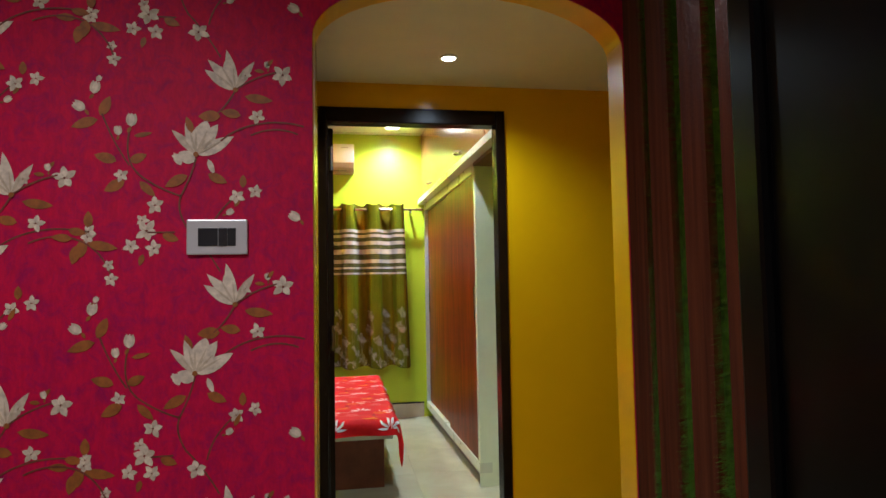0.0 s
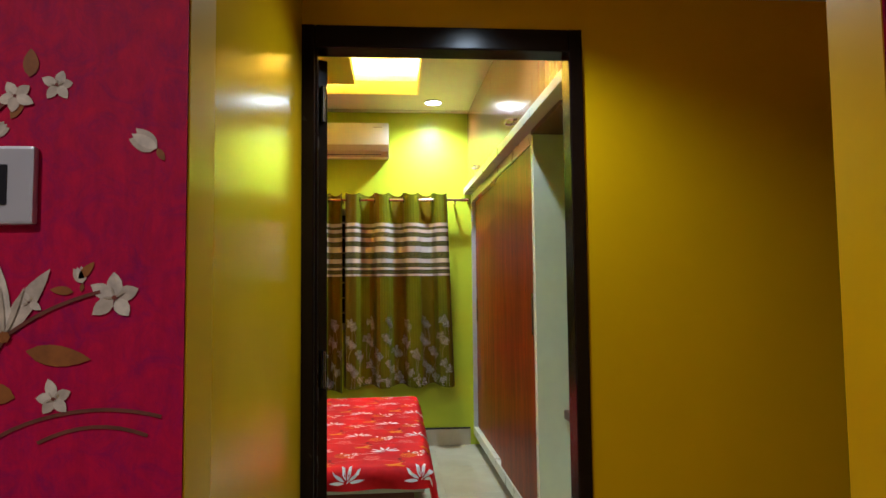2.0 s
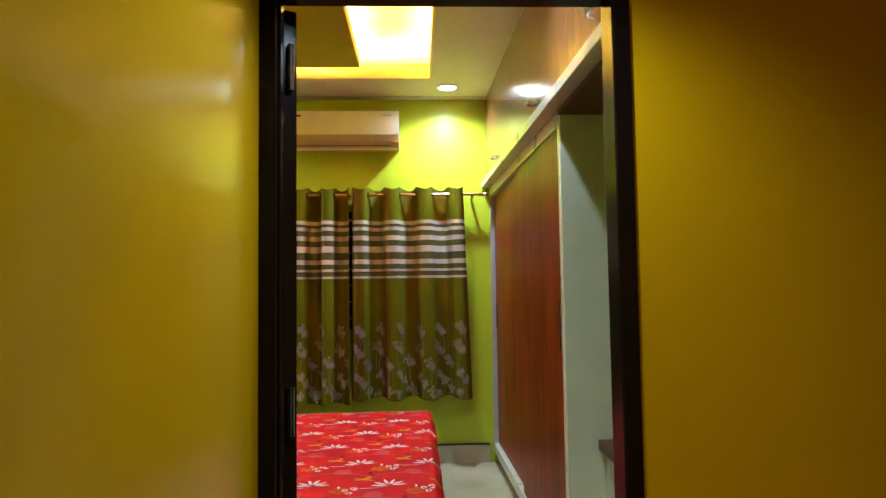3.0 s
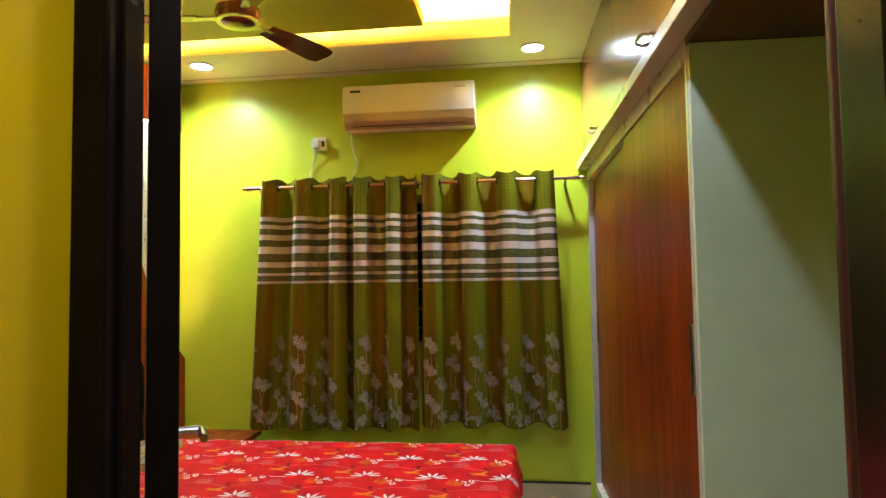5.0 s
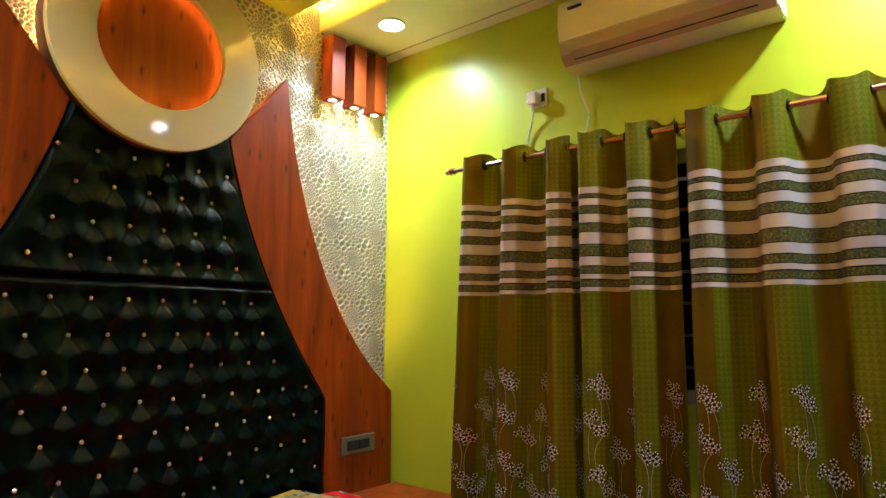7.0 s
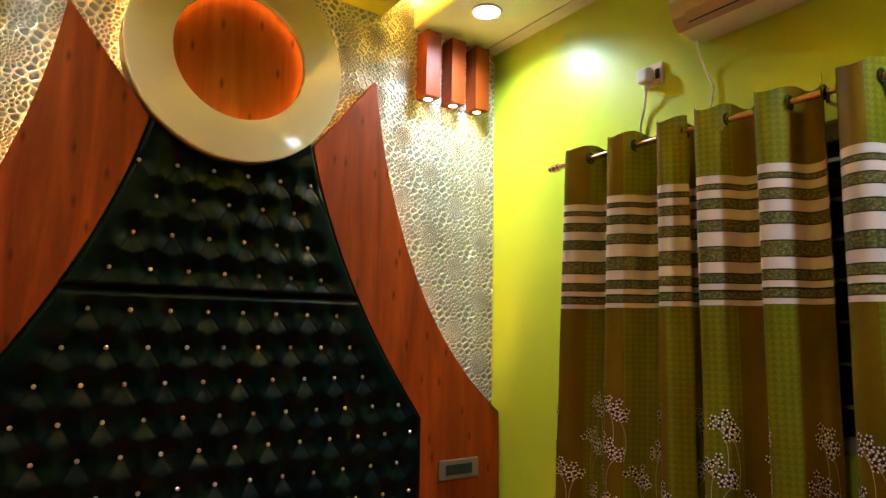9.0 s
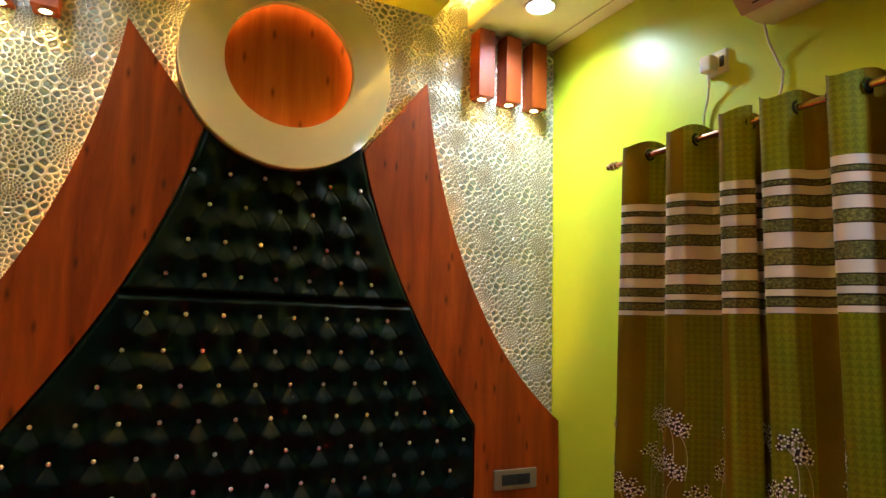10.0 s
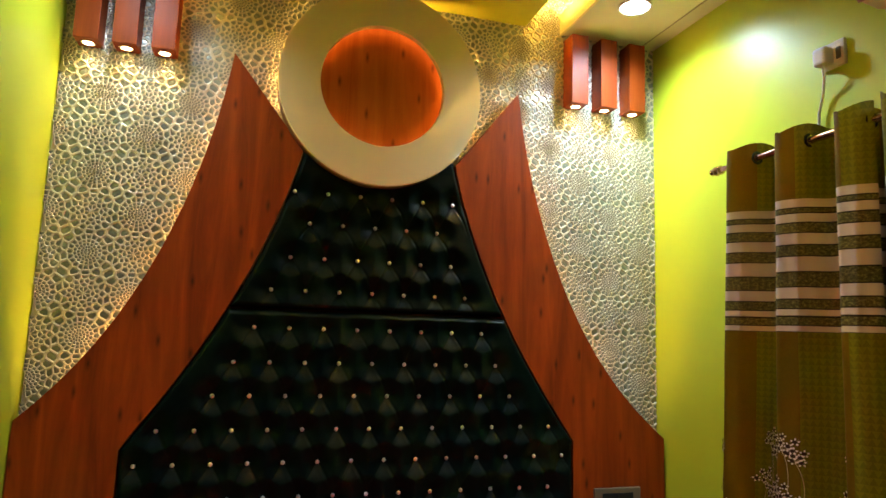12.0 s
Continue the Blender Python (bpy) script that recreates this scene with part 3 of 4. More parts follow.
def cushion(name, z0, z1, up):
    bm = bmesh.new()
    rows, cols = int((z1 - z0) / 0.0040), 340 if not up else 220
    grid = []
    for i in range(rows + 1):
        z = z0 + (z1 - z0) * i / rows
        half = (inner_y(max(z, 0.897)) if z < 2.046 else 0.318) - 0.004
        row = []
        for k in range(cols + 1):
            y = -half + 2 * half * k / cols
            e = min(1, min(half - abs(y), z - z0, z1 - z) / 0.018)
            h = 0.022 + (max(e, 0) ** 0.5) * 0.034 * puff(y, z, up)
            row.append(bm.verts.new((FRONT - 0.040 + h, MID + y, z)))
        grid.append(row)
    for a, b in zip(grid, grid[1:]):
        for k in range(cols):
            bm.faces.new((a[k], a[k + 1], b[k + 1], b[k]))
    ob = part(name, bm, LEATHER, board, "black-green diamond-tufted leather", False)
    ob.data.shade_smooth()
    return ob


up_c = cushion("upper_cushion", GAPZ + 0.004, 2.06, True)
low_c = cushion("lower_cushion", 0.30, GAPZ - 0.004, False)
bm = bmesh.new()
bmesh.ops.create_uvsphere(bm, u_segments=8, v_segments=5, radius=0.0085)
bmesh.ops.scale(bm, vec=(0.7, 1, 1), verts=bm.verts)
proto = part("button", bm, CRYSTAL, None)
gem = proto.data
bpy.data.objects.remove(proto)
for y, z in BUTTONS:
    half = inner_y(max(z, 0.897))
    if abs(y) > half - 0.012:
        continue
    ob = new("button", gem)
    ob.parent = up_c if z > GAPZ else low_c
    ob.location = Vector((FRONT - 0.008, MID + y, z)) - Vector(board.location)
part("backing", box(XL + 0.013, FRONT - 0.046, MID - 0.85, MID + 0.85, 0.28, 1.5), BROWN, board)

RC = (MID - 0.018, 2.332)
med = thing("wall_medallion", (FRONT, RC[0], RC[1]), "large cream gloss ring round a lit wooden disc above the headboard", "wall decoration")
part("ring", ring((-1.298, *RC), "x", 0.418, 0.254, 0.030, 96, 0.003), CREAMGLOSS, med, "cream gloss ring", True)
part("drum", ring((FRONT - 0.04, *RC), "x", 0.418, 0.30, 0.077, 96), BROWN, med, "brown wooden rim", True)
part("disc", disc((-1.352, *RC), "x", 0.300, 0.014, 96), DISCWOOD, med, "wood grain disc")
part("niche_led", tube([(-1.318, RC[0] + 0.284 * math.cos(a), RC[1] + 0.284 * math.sin(a)) for a in [radians(-150 + 7.5 * k) for k in range(42)]], 0.005, 6), REDLED, med, "orange strip light inside the ring")
part("halo_led", tube([(XL + 0.03, RC[0] + 0.39 * math.cos(a), RC[1] + 0.39 * math.sin(a)) for a in [radians(-20 + 8 * k) for k in range(28)]], 0.006, 6), WINGLED, med, "warm strip light behind the ring")


def wall_block(y, z0, z1):
    ob = thing("wall_light", (XL + 0.012, y, z0), "upright wooden block light on the lattice panel, lit below", "wall light", "block lights beside the headboard")
    part("block", box(XL + 0.013, XL + 0.105, y - 0.042, y + 0.042, z0, z1, 0.002), WOOD, ob)
    part("bezel", ring((XL + 0.059, y, z0 - 0.003), "z", 0.026, 0.019, 0.003, 24), CHROME, ob)
    part("bulb", disc((XL + 0.059, y, z0 - 0.001), "z", 0.019, 0.002, 24), WARMDISC, ob)
    spot("block_lamp", (XL + 0.059, y, z0 - 0.006), (XL + 0.05, y, 0), 4.0, WARM, 115, 0.9, 0.012)
    return ob


for y in (5.10, 5.25, 5.40):
    wall_block(y, 2.40, 2.73)
for y in (3.075, 3.205, 3.34):
    wall_block(y, 2.375, 2.71)


def socket_plate(name, c, axis, w, h, label, dark_w, face=SILVER):
    """A switch plate: c is the middle of its back; axis y faces -y, axis x faces +x."""
    ob = thing(name, c, label, "switch plate")

    def b(u0, u1, v0, v1, d0, d1, bev=0.0):
        if axis == "y":
            return box(c[0] + u0, c[0] + u1, c[1] - d1, c[1] - d0, c[2] + v0, c[2] + v1, bev)
        return box(c[0] + d0, c[0] + d1, c[1] + u0, c[1] + u1, c[2] + v0, c[2] + v1, bev)
    part("plate", b(-w / 2, w / 2, -h / 2, h / 2, 0, 0.012, 0.004), face, ob)
    part("socket", b(-dark_w / 2, 0.002, -0.023, 0.023, 0.0115, 0.0145, 0.001), BLACKPL, ob, "black socket")
    part("rocker", b(0.004, dark_w * 0.27, -0.023, 0.023, 0.0115, 0.0165, 0.001), BLACKPL, ob, "black rocker switch")
    part("blank", b(dark_w * 0.28, dark_w / 2, -0.023, 0.023, 0.0115, 0.014, 0.001), BLACKPL, ob)
    return ob


socket_plate("switch_plate", (0.214, YP - 0.004, 1.411), "y", 0.149, 0.090, "silver switch plate with a black socket on the wallpaper", 0.092)
socket_plate("switch_plate", (FRONT, 5.295, 0.655), "x", 0.225, 0.088, "bronze-grey switch plate on the headboard wing", 0.15, BRONZE)

# ---- bed ----
BX, B0, B1, BT = 0.85, 3.28, 5.13, 0.475
bed = thing("bed", (-0.2, MID, 0), "low brown bed with a cream platform", "bed")
part("bed_base", box(-1.28, 0.78, 3.505, 4.90, 0, 0.338, 0.003), BEDBASE, bed)
part("platform", box(-1.285, 0.825, 3.34, 5.07, 0.34, 0.386, 0.004), CREAM, bed, "cream platform board")
part("mattress", box(-1.27, BX - 0.012, B0 + 0.012, B1 - 0.012, 0.387, BT - 0.006, 0.03), WHITE, bed)
side = thing("bedside_table", (-1.2, 5.33, 0), "low brown bedside ledge next to the bed", "bedside table")
part("table_top", box(-1.30, -0.80, 5.16, 5.535, 0.405, 0.435, 0.003), WOOD, side)
part("body", box(-1.30, -0.84, 5.18, 5.53, 0, 0.405), BROWN, side)

RED = plain("red_bedsheet_cotton", (0.56, 0.008, 0.010), 0.65, var=0.14, scale=14, fine=500, relief=0.12, spec=0.12)
PRWHITE = plain("white_sheet_print", (0.76, 0.70, 0.66), 0.65, var=0.08, relief=0.0, spec=0.12)
PRORANGE = plain("orange_sheet_print", (0.66, 0.20, 0.01), 0.65, var=0.12, relief=0.0, spec=0.12)
PRPINK = plain("pink_sheet_print", (0.62, 0.16, 0.14), 0.65, var=0.1, relief=0.0, spec=0.12)
PRDARK = plain("dark_red_sheet_print", (0.22, 0.006, 0.010), 0.65, var=0.1, relief=0.0, spec=0.12)


def wrinkle(x, y):
    return 0.004 * noise.noise((x * 3.1, y * 3.7, 0.3)) + 0.0016 * noise.noise((x * 11, y * 12, 2.0))


def sheet_point(x, y, lift=0.0):
    """The spread sheet: flat on the mattress, hanging past its edges."""
    ox, oy = max(0, x - BX), max(0, B0 - y, y - B1)
    d = math.hypot(ox, oy)
    cx, cy = min(x, BX), min(max(y, B0), B1)
    if d < 1e-6:
        inx = min(BX - cx, cy - B0, B1 - cy)
        r = 0.022
        drop = r - math.sqrt(max(0, r * r - (r - inx) ** 2)) if inx < r else 0.0
        return Vector((cx, cy, BT + wrinkle(x, y) - drop + lift))
    nx, ny = ox / d, (oy / d) * (-1 if y < B0 else 1)
    flare = 0.010 + 0.10 * d + 0.014 * math.sin(x * 21 + y * 17) * min(1, d * 12)
    corner = 1.0 + 0.75 * min(1, 4 * ox * oy / (d * d + 1e-9))
    return Vector((cx + nx * (flare + lift), cy + ny * (flare + lift), BT - 0.020 - d * corner))


def bedsheet():
    ob = thing("bedsheet", (-0.2, MID, BT), "red cotton bedsheet with white and orange leaf print, spread smooth", "bedsheet")
    bm = bmesh.new()
    nx, ny = 96, 96
    xs = [-1.275 + (BX + 0.135 + 1.275) * i / nx for i in range(nx + 1)]
    ys_ = [B0 - 0.074 + (B1 - B0 + 0.184) * k / ny for k in range(ny + 1)]
    g = [[bm.verts.new(sheet_point(x, y)) for y in ys_] for x in xs]
    for a, b in zip(g, g[1:]):
        for k in range(ny):
            bm.faces.new((a[k], a[k + 1], b[k + 1], b[k]))
    cloth = part("cloth", bm, RED, ob)
    cloth.data.shade_smooth()
    def lay(u, v):
        return sheet_point(u, v, 0.0022 + LEVEL[0] * 3e-5)
    sets = {"white": bmesh.new(), "orange": bmesh.new(), "pink": bmesh.new(), "dark": bmesh.new()}
    rnd = random.Random(5)
    PX, PY = 0.33, 0.31
    for i in range(-1, 8):
        for k in range(-1, 8):
            x0, y0 = -1.25 + i * PX + (k % 2) * PX * 0.5, B0 - 0.1 + k * PY
            j = lambda: rnd.uniform(-0.012, 0.012)

            def ok(x, y, m=0.0):
                return -1.24 < x < BX + 0.10 + m and B0 - 0.06 < y < B1 + 0.09
            c = (x0 + 0.08 + j(), y0 + 0.07 + j())
            if ok(*c) and ok(c[0] + 0.1, c[1] + 0.1):
                for a in (8, 38, 74, 108, 148, 180):
                    petal(sets["white"], (c[0] + 0.012 * math.cos(radians(a)), c[1] + 0.012 * math.sin(radians(a))), a, 0.066, 0.0145, lay)
                strand(sets["white"], (c, (c[0] - 0.06, c[1] - 0.05), (c[0] - 0.14, c[1] - 0.03)) if ok(c[0] - 0.15, c[1] - 0.06) else (c, c, (c[0] + 0.01, c[1] + 0.01)), 0.0035, lay)
            c = (x0 + 0.27 + j(), y0 + 0.14 + j())
            if ok(*c) and ok(c[0] + 0.1, c[1] + 0.05):
                for q, a in enumerate((10, 30, -18, 52, 165, 190)):
                    petal(sets["orange"], (c[0] + 0.008 * q, c[1]), a, 0.060, 0.014, lay)
            c = (x0 + 0.18 + j(), y0 + 0.26 + j())
            if ok(*c):
                for q in range(40):
                    r, a = 0.040 * math.sqrt((q + 0.5) / 40), q * 2.39996
                    dot(sets["pink"], (c[0] + r * math.cos(a), c[1] + r * math.sin(a)), 0.0042, lay, 5)
            c = (x0 + 0.36 + j(), y0 + 0.31 + j())
            if ok(*c):
                for q in range(40):
                    r, a = 0.042 * math.sqrt((q + 0.5) / 40), q * 2.39996
                    dot(sets["orange"], (c[0] + r * math.cos(a), c[1] + r * math.sin(a)), 0.0046, lay, 5)
            c = (x0 + 0.05 + j(), y0 + 0.33 + j())
            for fx, fy in ((0, 0), (0.034, 0.02), (0.02, -0.035)):
                if ok(c[0] + fx, c[1] + fy):
                    for q in range(6):
                        a = q * math.tau / 6
                        dot(sets["white"], (c[0] + fx + 0.011 * math.cos(a), c[1] + fy + 0.011 * math.sin(a)), 0.0052, lay, 6)
            for q in range(5):
                p = (x0 + 0.16 + q * 0.030, y0 + 0.02 + 0.014 * math.sin(q * 1.7))
                if ok(*p):
                    petal(sets["white" if q % 2 else "dark"], p, 20 + 70 * (q % 3), 0.026, 0.012, lay, 4)
            a = (x0, y0 + 0.20)
            if ok(*a) and ok(a[0] + 0.34, a[1] + 0.06):
                strand(sets["pink"], (a, (a[0] + 0.15, a[1] + 0.09), (a[0] + 0.34, a[1] - 0.03)), 0.0035, lay, 14)
            c = (x0 + 0.30, y0 + 0.23)
            if ok(*c):
                for q in range(4):
                    petal(sets["dark"], (c[0] + 0.012 * q, c[1] - 0.01 * q), 40 + 60 * q, 0.03, 0.014, lay, 4)
    for n, m in (("white", PRWHITE), ("orange", PRORANGE), ("pink", PRPINK), ("dark", PRDARK)):
        tagged(part("leaf_print", sets[n], m, ob, f"{n} leaf and flower print"), kind="stuff")


bedsheet()

# folded printed cloth on the bed
CLOTH = plain("cream_printed_cotton", (0.31, 0.26, 0.13), 0.7, var=0.2, scale=30, relief=0.1)
MUSTARD = plain("mustard_border_cotton", (0.42, 0.22, 0.02), 0.7, var=0.2, scale=40, relief=0.1)
GREENPR = plain("dark_green_print", (0.03, 0.05, 0.02), 0.7, var=0.2, relief=0)
fc = (-1.105, 4.68, BT + 0.006)
fold = thing("folded_cloth", fc, "folded cream cotton cloth with mustard border lying on the bed", "folded cloth")
TC = pose(*fc, 0, 0, 12)


def turned(bm):
    bmesh.ops.transform(bm, matrix=TC, verts=bm.verts)
    return bm


for k in range(3):
    part("layer", turned(box(-0.15 + 0.004 * k, 0.15 - 0.003 * k, -0.235 + 0.003 * k, 0.235, 0.013 * k, 0.0125 + 0.013 * k, 0.005)), MUSTARD if k == 0 else CLOTH, fold)
part("border", turned(box(-0.142, -0.105, -0.228, 0.232, 0.0385, 0.0405, 0.001)), MUSTARD, fold, "mustard border")
sp, sq = bmesh.new(), bmesh.new()
rnd = random.Random(9)
for i in range(7):
    for k in range(13):
        p = (-0.085 + i * 0.036 + rnd.uniform(-0.006, 0.006), -0.21 + k * 0.035 + rnd.uniform(-0.006, 0.006))
        lay2 = lambda u, v: TC @ Vector((u, v, 0.0425 + LEVEL[0] * 3e-5))
        petal(sp if (i + k) % 2 else sq, p, rnd.uniform(0, 360), 0.036, 0.019, lay2, 4)
tagged(part("leaf_print", sp, GREENPR, fold, "dark green leaf print"), kind="stuff")
tagged(part("leaf_print", sq, MUSTARD, fold, "mustard leaf print"), kind="stuff")

# ---- curtains ----
RODY, RODZ = YB - 0.098, 2.008
rod = thing("curtain_rod", (0.2, RODY, RODZ), "copper-coloured curtain rod with turned finials", "curtain rod")
part("pole", tube([(-0.83, RODY, RODZ), (1.24, RODY, RODZ)], 0.0115, 16), COPPER, rod, "", True)
for s, x in ((-1, -0.83), (1, 1.24)):
    prof = [(0.0, 0.0115), (0.004, 0.018), (0.012, 0.018), (0.016, 0.010), (0.024, 0.010), (0.030, 0.019), (0.038, 0.019), (0.044, 0.010), (0.052, 0.012), (0.062, 0.014), (0.072, 0.008), (0.084, 0.002)]
    part("finial", tube([(x + s * a * 0.85, RODY, RODZ) for a, _ in prof], 0.01, 16, radii=[r for _, r in prof]), COPPER, rod, "", True)
for x in (-0.77, 0.27, 1.185):
    part("bracket", box(x - 0.008, x + 0.008, RODY - 0.004, YB - 0.001, RODZ - 0.035, RODZ - 0.0116, 0.002), CHROME, rod)


def curtain(x0, x1, folds, z0, z1, seed, label, bottom=(0.0, 0.0), sharp=0.55, open_phase=0.0):
    """An eyelet curtain woven over the rod; its cloth swings before and behind the pole."""
    ob = thing("curtain", ((x0 + x1) / 2, RODY, z0), label, "curtain", "window curtains")
    rr = random.Random(seed)
    ph = [rr.uniform(-0.25, 0.25) for _ in range(folds + 2)]

    def wave(s, z):
        a = s * folds * math.pi + open_phase
        i = min(int(s * folds), folds)
        f = s * folds - i
        a += ph[i] * (1 - f) + ph[i + 1] * f
        hang = (z1 - z) / (z1 - z0)
        w = math.sin(a)
        w = math.copysign(abs(w) ** (1 - 0.3 * sharp), w)
        deep = 1 + (0.32 * math.exp(-(s * folds) ** 2) if open_phase else 0.0)
        return -w * deep * (0.060 - 0.012 * hang) + 0.010 * hang * math.sin(2.1 * a + seed) - 0.012 * hang

    def place(s, z, lift=0.0):
        hang = (z1 - z) / (z1 - z0)
        xa, xb = x0 + bottom[0] * hang, x1 + bottom[1] * hang
        x = xa + (xb - xa) * s + 0.010 * math.sin(s * folds * math.tau + 0.8 + seed) * (1 - 0.3 * hang)
        y = RODY + wave(s, z) + 0.004 * noise.noise((s * 9, z * 3, seed))
        top = 0.010 * math.cos(s * folds * math.tau) if z > z1 - 0.02 else 0.0
        low = 0.012 * math.sin(s * folds * math.pi + seed) if z < z0 + 0.02 else 0.0
        return Vector((x, y - lift, z + top + low))

    n = folds * 18
    m = 46
    bm = bmesh.new()
    uv = bm.loops.layers.uv.new("UVMap")
    cloth_len = [0.0]
    for k in range(n):
        cloth_len.append(cloth_len[-1] + (place((k + 1) / n, 1.2) - place(k / n, 1.2)).length)
    g = [[bm.verts.new(place(k / n, z0 + (z1 - z0) * i / m)) for k in range(n + 1)] for i in range(m + 1)]
    for i in range(m):
        for k in range(n):
            f = bm.faces.new((g[i][k], g[i][k + 1], g[i + 1][k + 1], g[i + 1][k]))
            for lp, (a, b) in zip(f.loops, ((k, i), (k + 1, i), (k + 1, i + 1), (k, i + 1))):
                lp[uv].uv = (cloth_len[a] + seed * 0.03, z0 + (z1 - z0) * b / m)
    cl = part("cloth", bm, CURTAIN, ob)
    cl.data.shade_smooth()
    total = cloth_len[-1]
    stems, heads, centres = bmesh.new(), bmesh.new(), bmesh.new()

    def lay(u, v):
        return place(min(max(u / total, 0), 1), min(max(v, z0 + 0.004), z1), 0.0035 + LEVEL[0] * 3e-5)

    def lay_top(u, v):
        return place(min(max(u / total, 0), 1), min(max(v, z0 + 0.004), z1), 0.0066)

    def umbel(u, v, r, bend):
        if not (r < u < total - r) or v - r < z0:
            return
        for q in range(7):
            rad, a = r * 1.28 * math.sqrt((q + 0.3) / 7), q * 2.39996 + u * 7
            p = (u + rad * math.cos(a), v + 0.9 * rad * math.sin(a))
            strand(stems, ((u, v - r * 1.2), ((u + p[0]) / 2, v - r * 0.4), p), 0.0011, lay, 4)
            for e in range(5):
                petal(heads, p, 72 * e + 40 * q, 0.0078, 0.0056, lay, 3, 0.0048)
            dot(centres, p, 0.0062, lay_top, 7)
        low = max(z0 + 0.005, v - 0.17)
        strand(stems, ((u, v - r * 1.1), (u + bend, v - 0.08), (u + bend * 0.4, low)), 0.0018, lay, 10)

    k, period = 0, 0.215
    u = -0.02 + 0.02 * seed
    while u < total + 0.1:
        for du, v, r, bend in ((0.03, 1.02, 0.030, 0.02), (0.06, 0.985, 0.022, 0.03), (0.00, 0.885, 0.032, -0.015), (0.045, 0.845, 0.024, -0.05), (0.115, 0.775, 0.033, 0.025), (0.15, 0.745, 0.022, -0.02),
                               (0.025, 0.675, 0.027, 0.03), (0.075, 0.625, 0.028, -0.02), (0.14, 0.565, 0.034, 0.02), (0.01, 0.535, 0.026, 0.0), (0.18, 0.515, 0.02, 0.0)):
            umbel(u + du, v + 0.012 * (k % 3 - 1), r, bend)
        u += period
        k += 1
    tagged(part("flower_print", heads, PRWHITE, ob, "white umbel flower print"), kind="stuff")
    tagged(part("flower_print", centres, CURT_DARK, ob, "dark flower centres"), kind="stuff")
    tagged(part("stem_print", stems, CURT_STEM, ob, "pale stem print"), kind="stuff")
    for q in range(folds + 3):
        s = (q * math.pi - open_phase) / (folds * math.pi)
        if not -0.01 < s < 1.01:
            continue
        s = min(max(s, 0.02), 0.98)
        p = place(s, RODZ)
        part("eyelet", ring((p.x - 0.003, RODY, RODZ), "x", 0.024, 0.0155, 0.006, 24, 0.001), EYELET, ob, "dark metal eyelet")
    return ob


CURT_DARK = plain("dark_flower_print", (0.030, 0.016, 0.010), 0.7, var=0.1, relief=0, spec=0.1)
CURT_STEM = plain("pale_stem_print", (0.42, 0.36, 0.20), 0.65, var=0.1, relief=0)
EYELET = plain("dark_green_metal_eyelet", (0.03, 0.06, 0.035), 0.2, metal=0.8, var=0.1, relief=0)
curtain(-0.77, -0.205, 5, 0.462, 2.055, 1, "olive eyelet curtain with pale stripes and flower print", (-0.085, 0.0))
curtain(-0.245, 0.262, 5, 0.468, 2.055, 2, "olive eyelet curtain with pale stripes, bunched in the middle", (0.0, 0.005), 0.4, 3.5)
curtain(0.295, 1.125, 7, 0.500, 2.055, 3, "wider olive eyelet curtain with pale stripes and flower print", (-0.01, 0.045), 0.7)

# ---- air conditioner, plug, cables ----


def air_conditioner():
    x0, x1, zb, zt, yb = -0.187, 0.645, 2.345, 2.622, YB - 0.001
    ob = thing("air_conditioner", ((x0 + x1) / 2, yb, zb), "white wall-mounted split air conditioner, closed", "air conditioner")
    prof = [(yb, zb + 0.015), (yb - 0.08, zb), (yb - 0.150, zb + 0.012), (yb - 0.185, zb + 0.045), (yb - 0.200, zb + 0.095), (yb - 0.207, zb + 0.17), (yb - 0.205, zt - 0.02), (yb - 0.198, zt - 0.004), (yb - 0.185, zt), (yb, zt)]
    part("body", prism(prof, "x", x0, x1, 0.006), GLOSSWHITE, ob, "", True)
    low = [(yb - 0.152, zb + 0.006), (yb - 0.189, zb + 0.043), (yb - 0.2035, zb + 0.094), (yb - 0.197, zb + 0.095), (yb - 0.183, zb + 0.048), (yb - 0.149, zb + 0.014)]
    part("lower_cover", prism(low, "x", x0 + 0.004, x1 - 0.004), GREYPL, ob, "greyish lower cover")
    flap = [(yb - 0.168, zb + 0.020), (yb - 0.193, zb + 0.050), (yb - 0.2015, zb + 0.078), (yb - 0.198, zb + 0.079), (yb - 0.189, zb + 0.053), (yb - 0.164, zb + 0.024)]
    flap = [(y - 0.0035, z) for y, z in flap]
    part("flap", prism(flap, "x", x0 + 0.06, x1 - 0.06, 0.0008), GREYPL, ob, "air outlet flap")
    # no open gap here: a thin black tube draws its shade line
    part("flap_gap_shade", tube([(x0 + 0.06, yb - 0.1735, zb + 0.021), (x1 - 0.06, yb - 0.1735, zb + 0.021)], 0.003, 6), BLACKPL, ob)
    part("panel_joint", box(x0 + 0.003, x1 - 0.003, yb - 0.2075, yb - 0.2050, zb + 0.0955, zb + 0.098), GREYPL, ob)
    part("badge", box(x0 + 0.05, x0 + 0.115, yb - 0.2085, yb - 0.2055, zt - 0.048, zt - 0.034, 0.001), BLACKPL, ob, "small dark badge")
    part("mark", box(x1 - 0.125, x1 - 0.055, yb - 0.2080, yb - 0.2055, zt - 0.043, zt - 0.037), GREYPL, ob, "small grey mark")


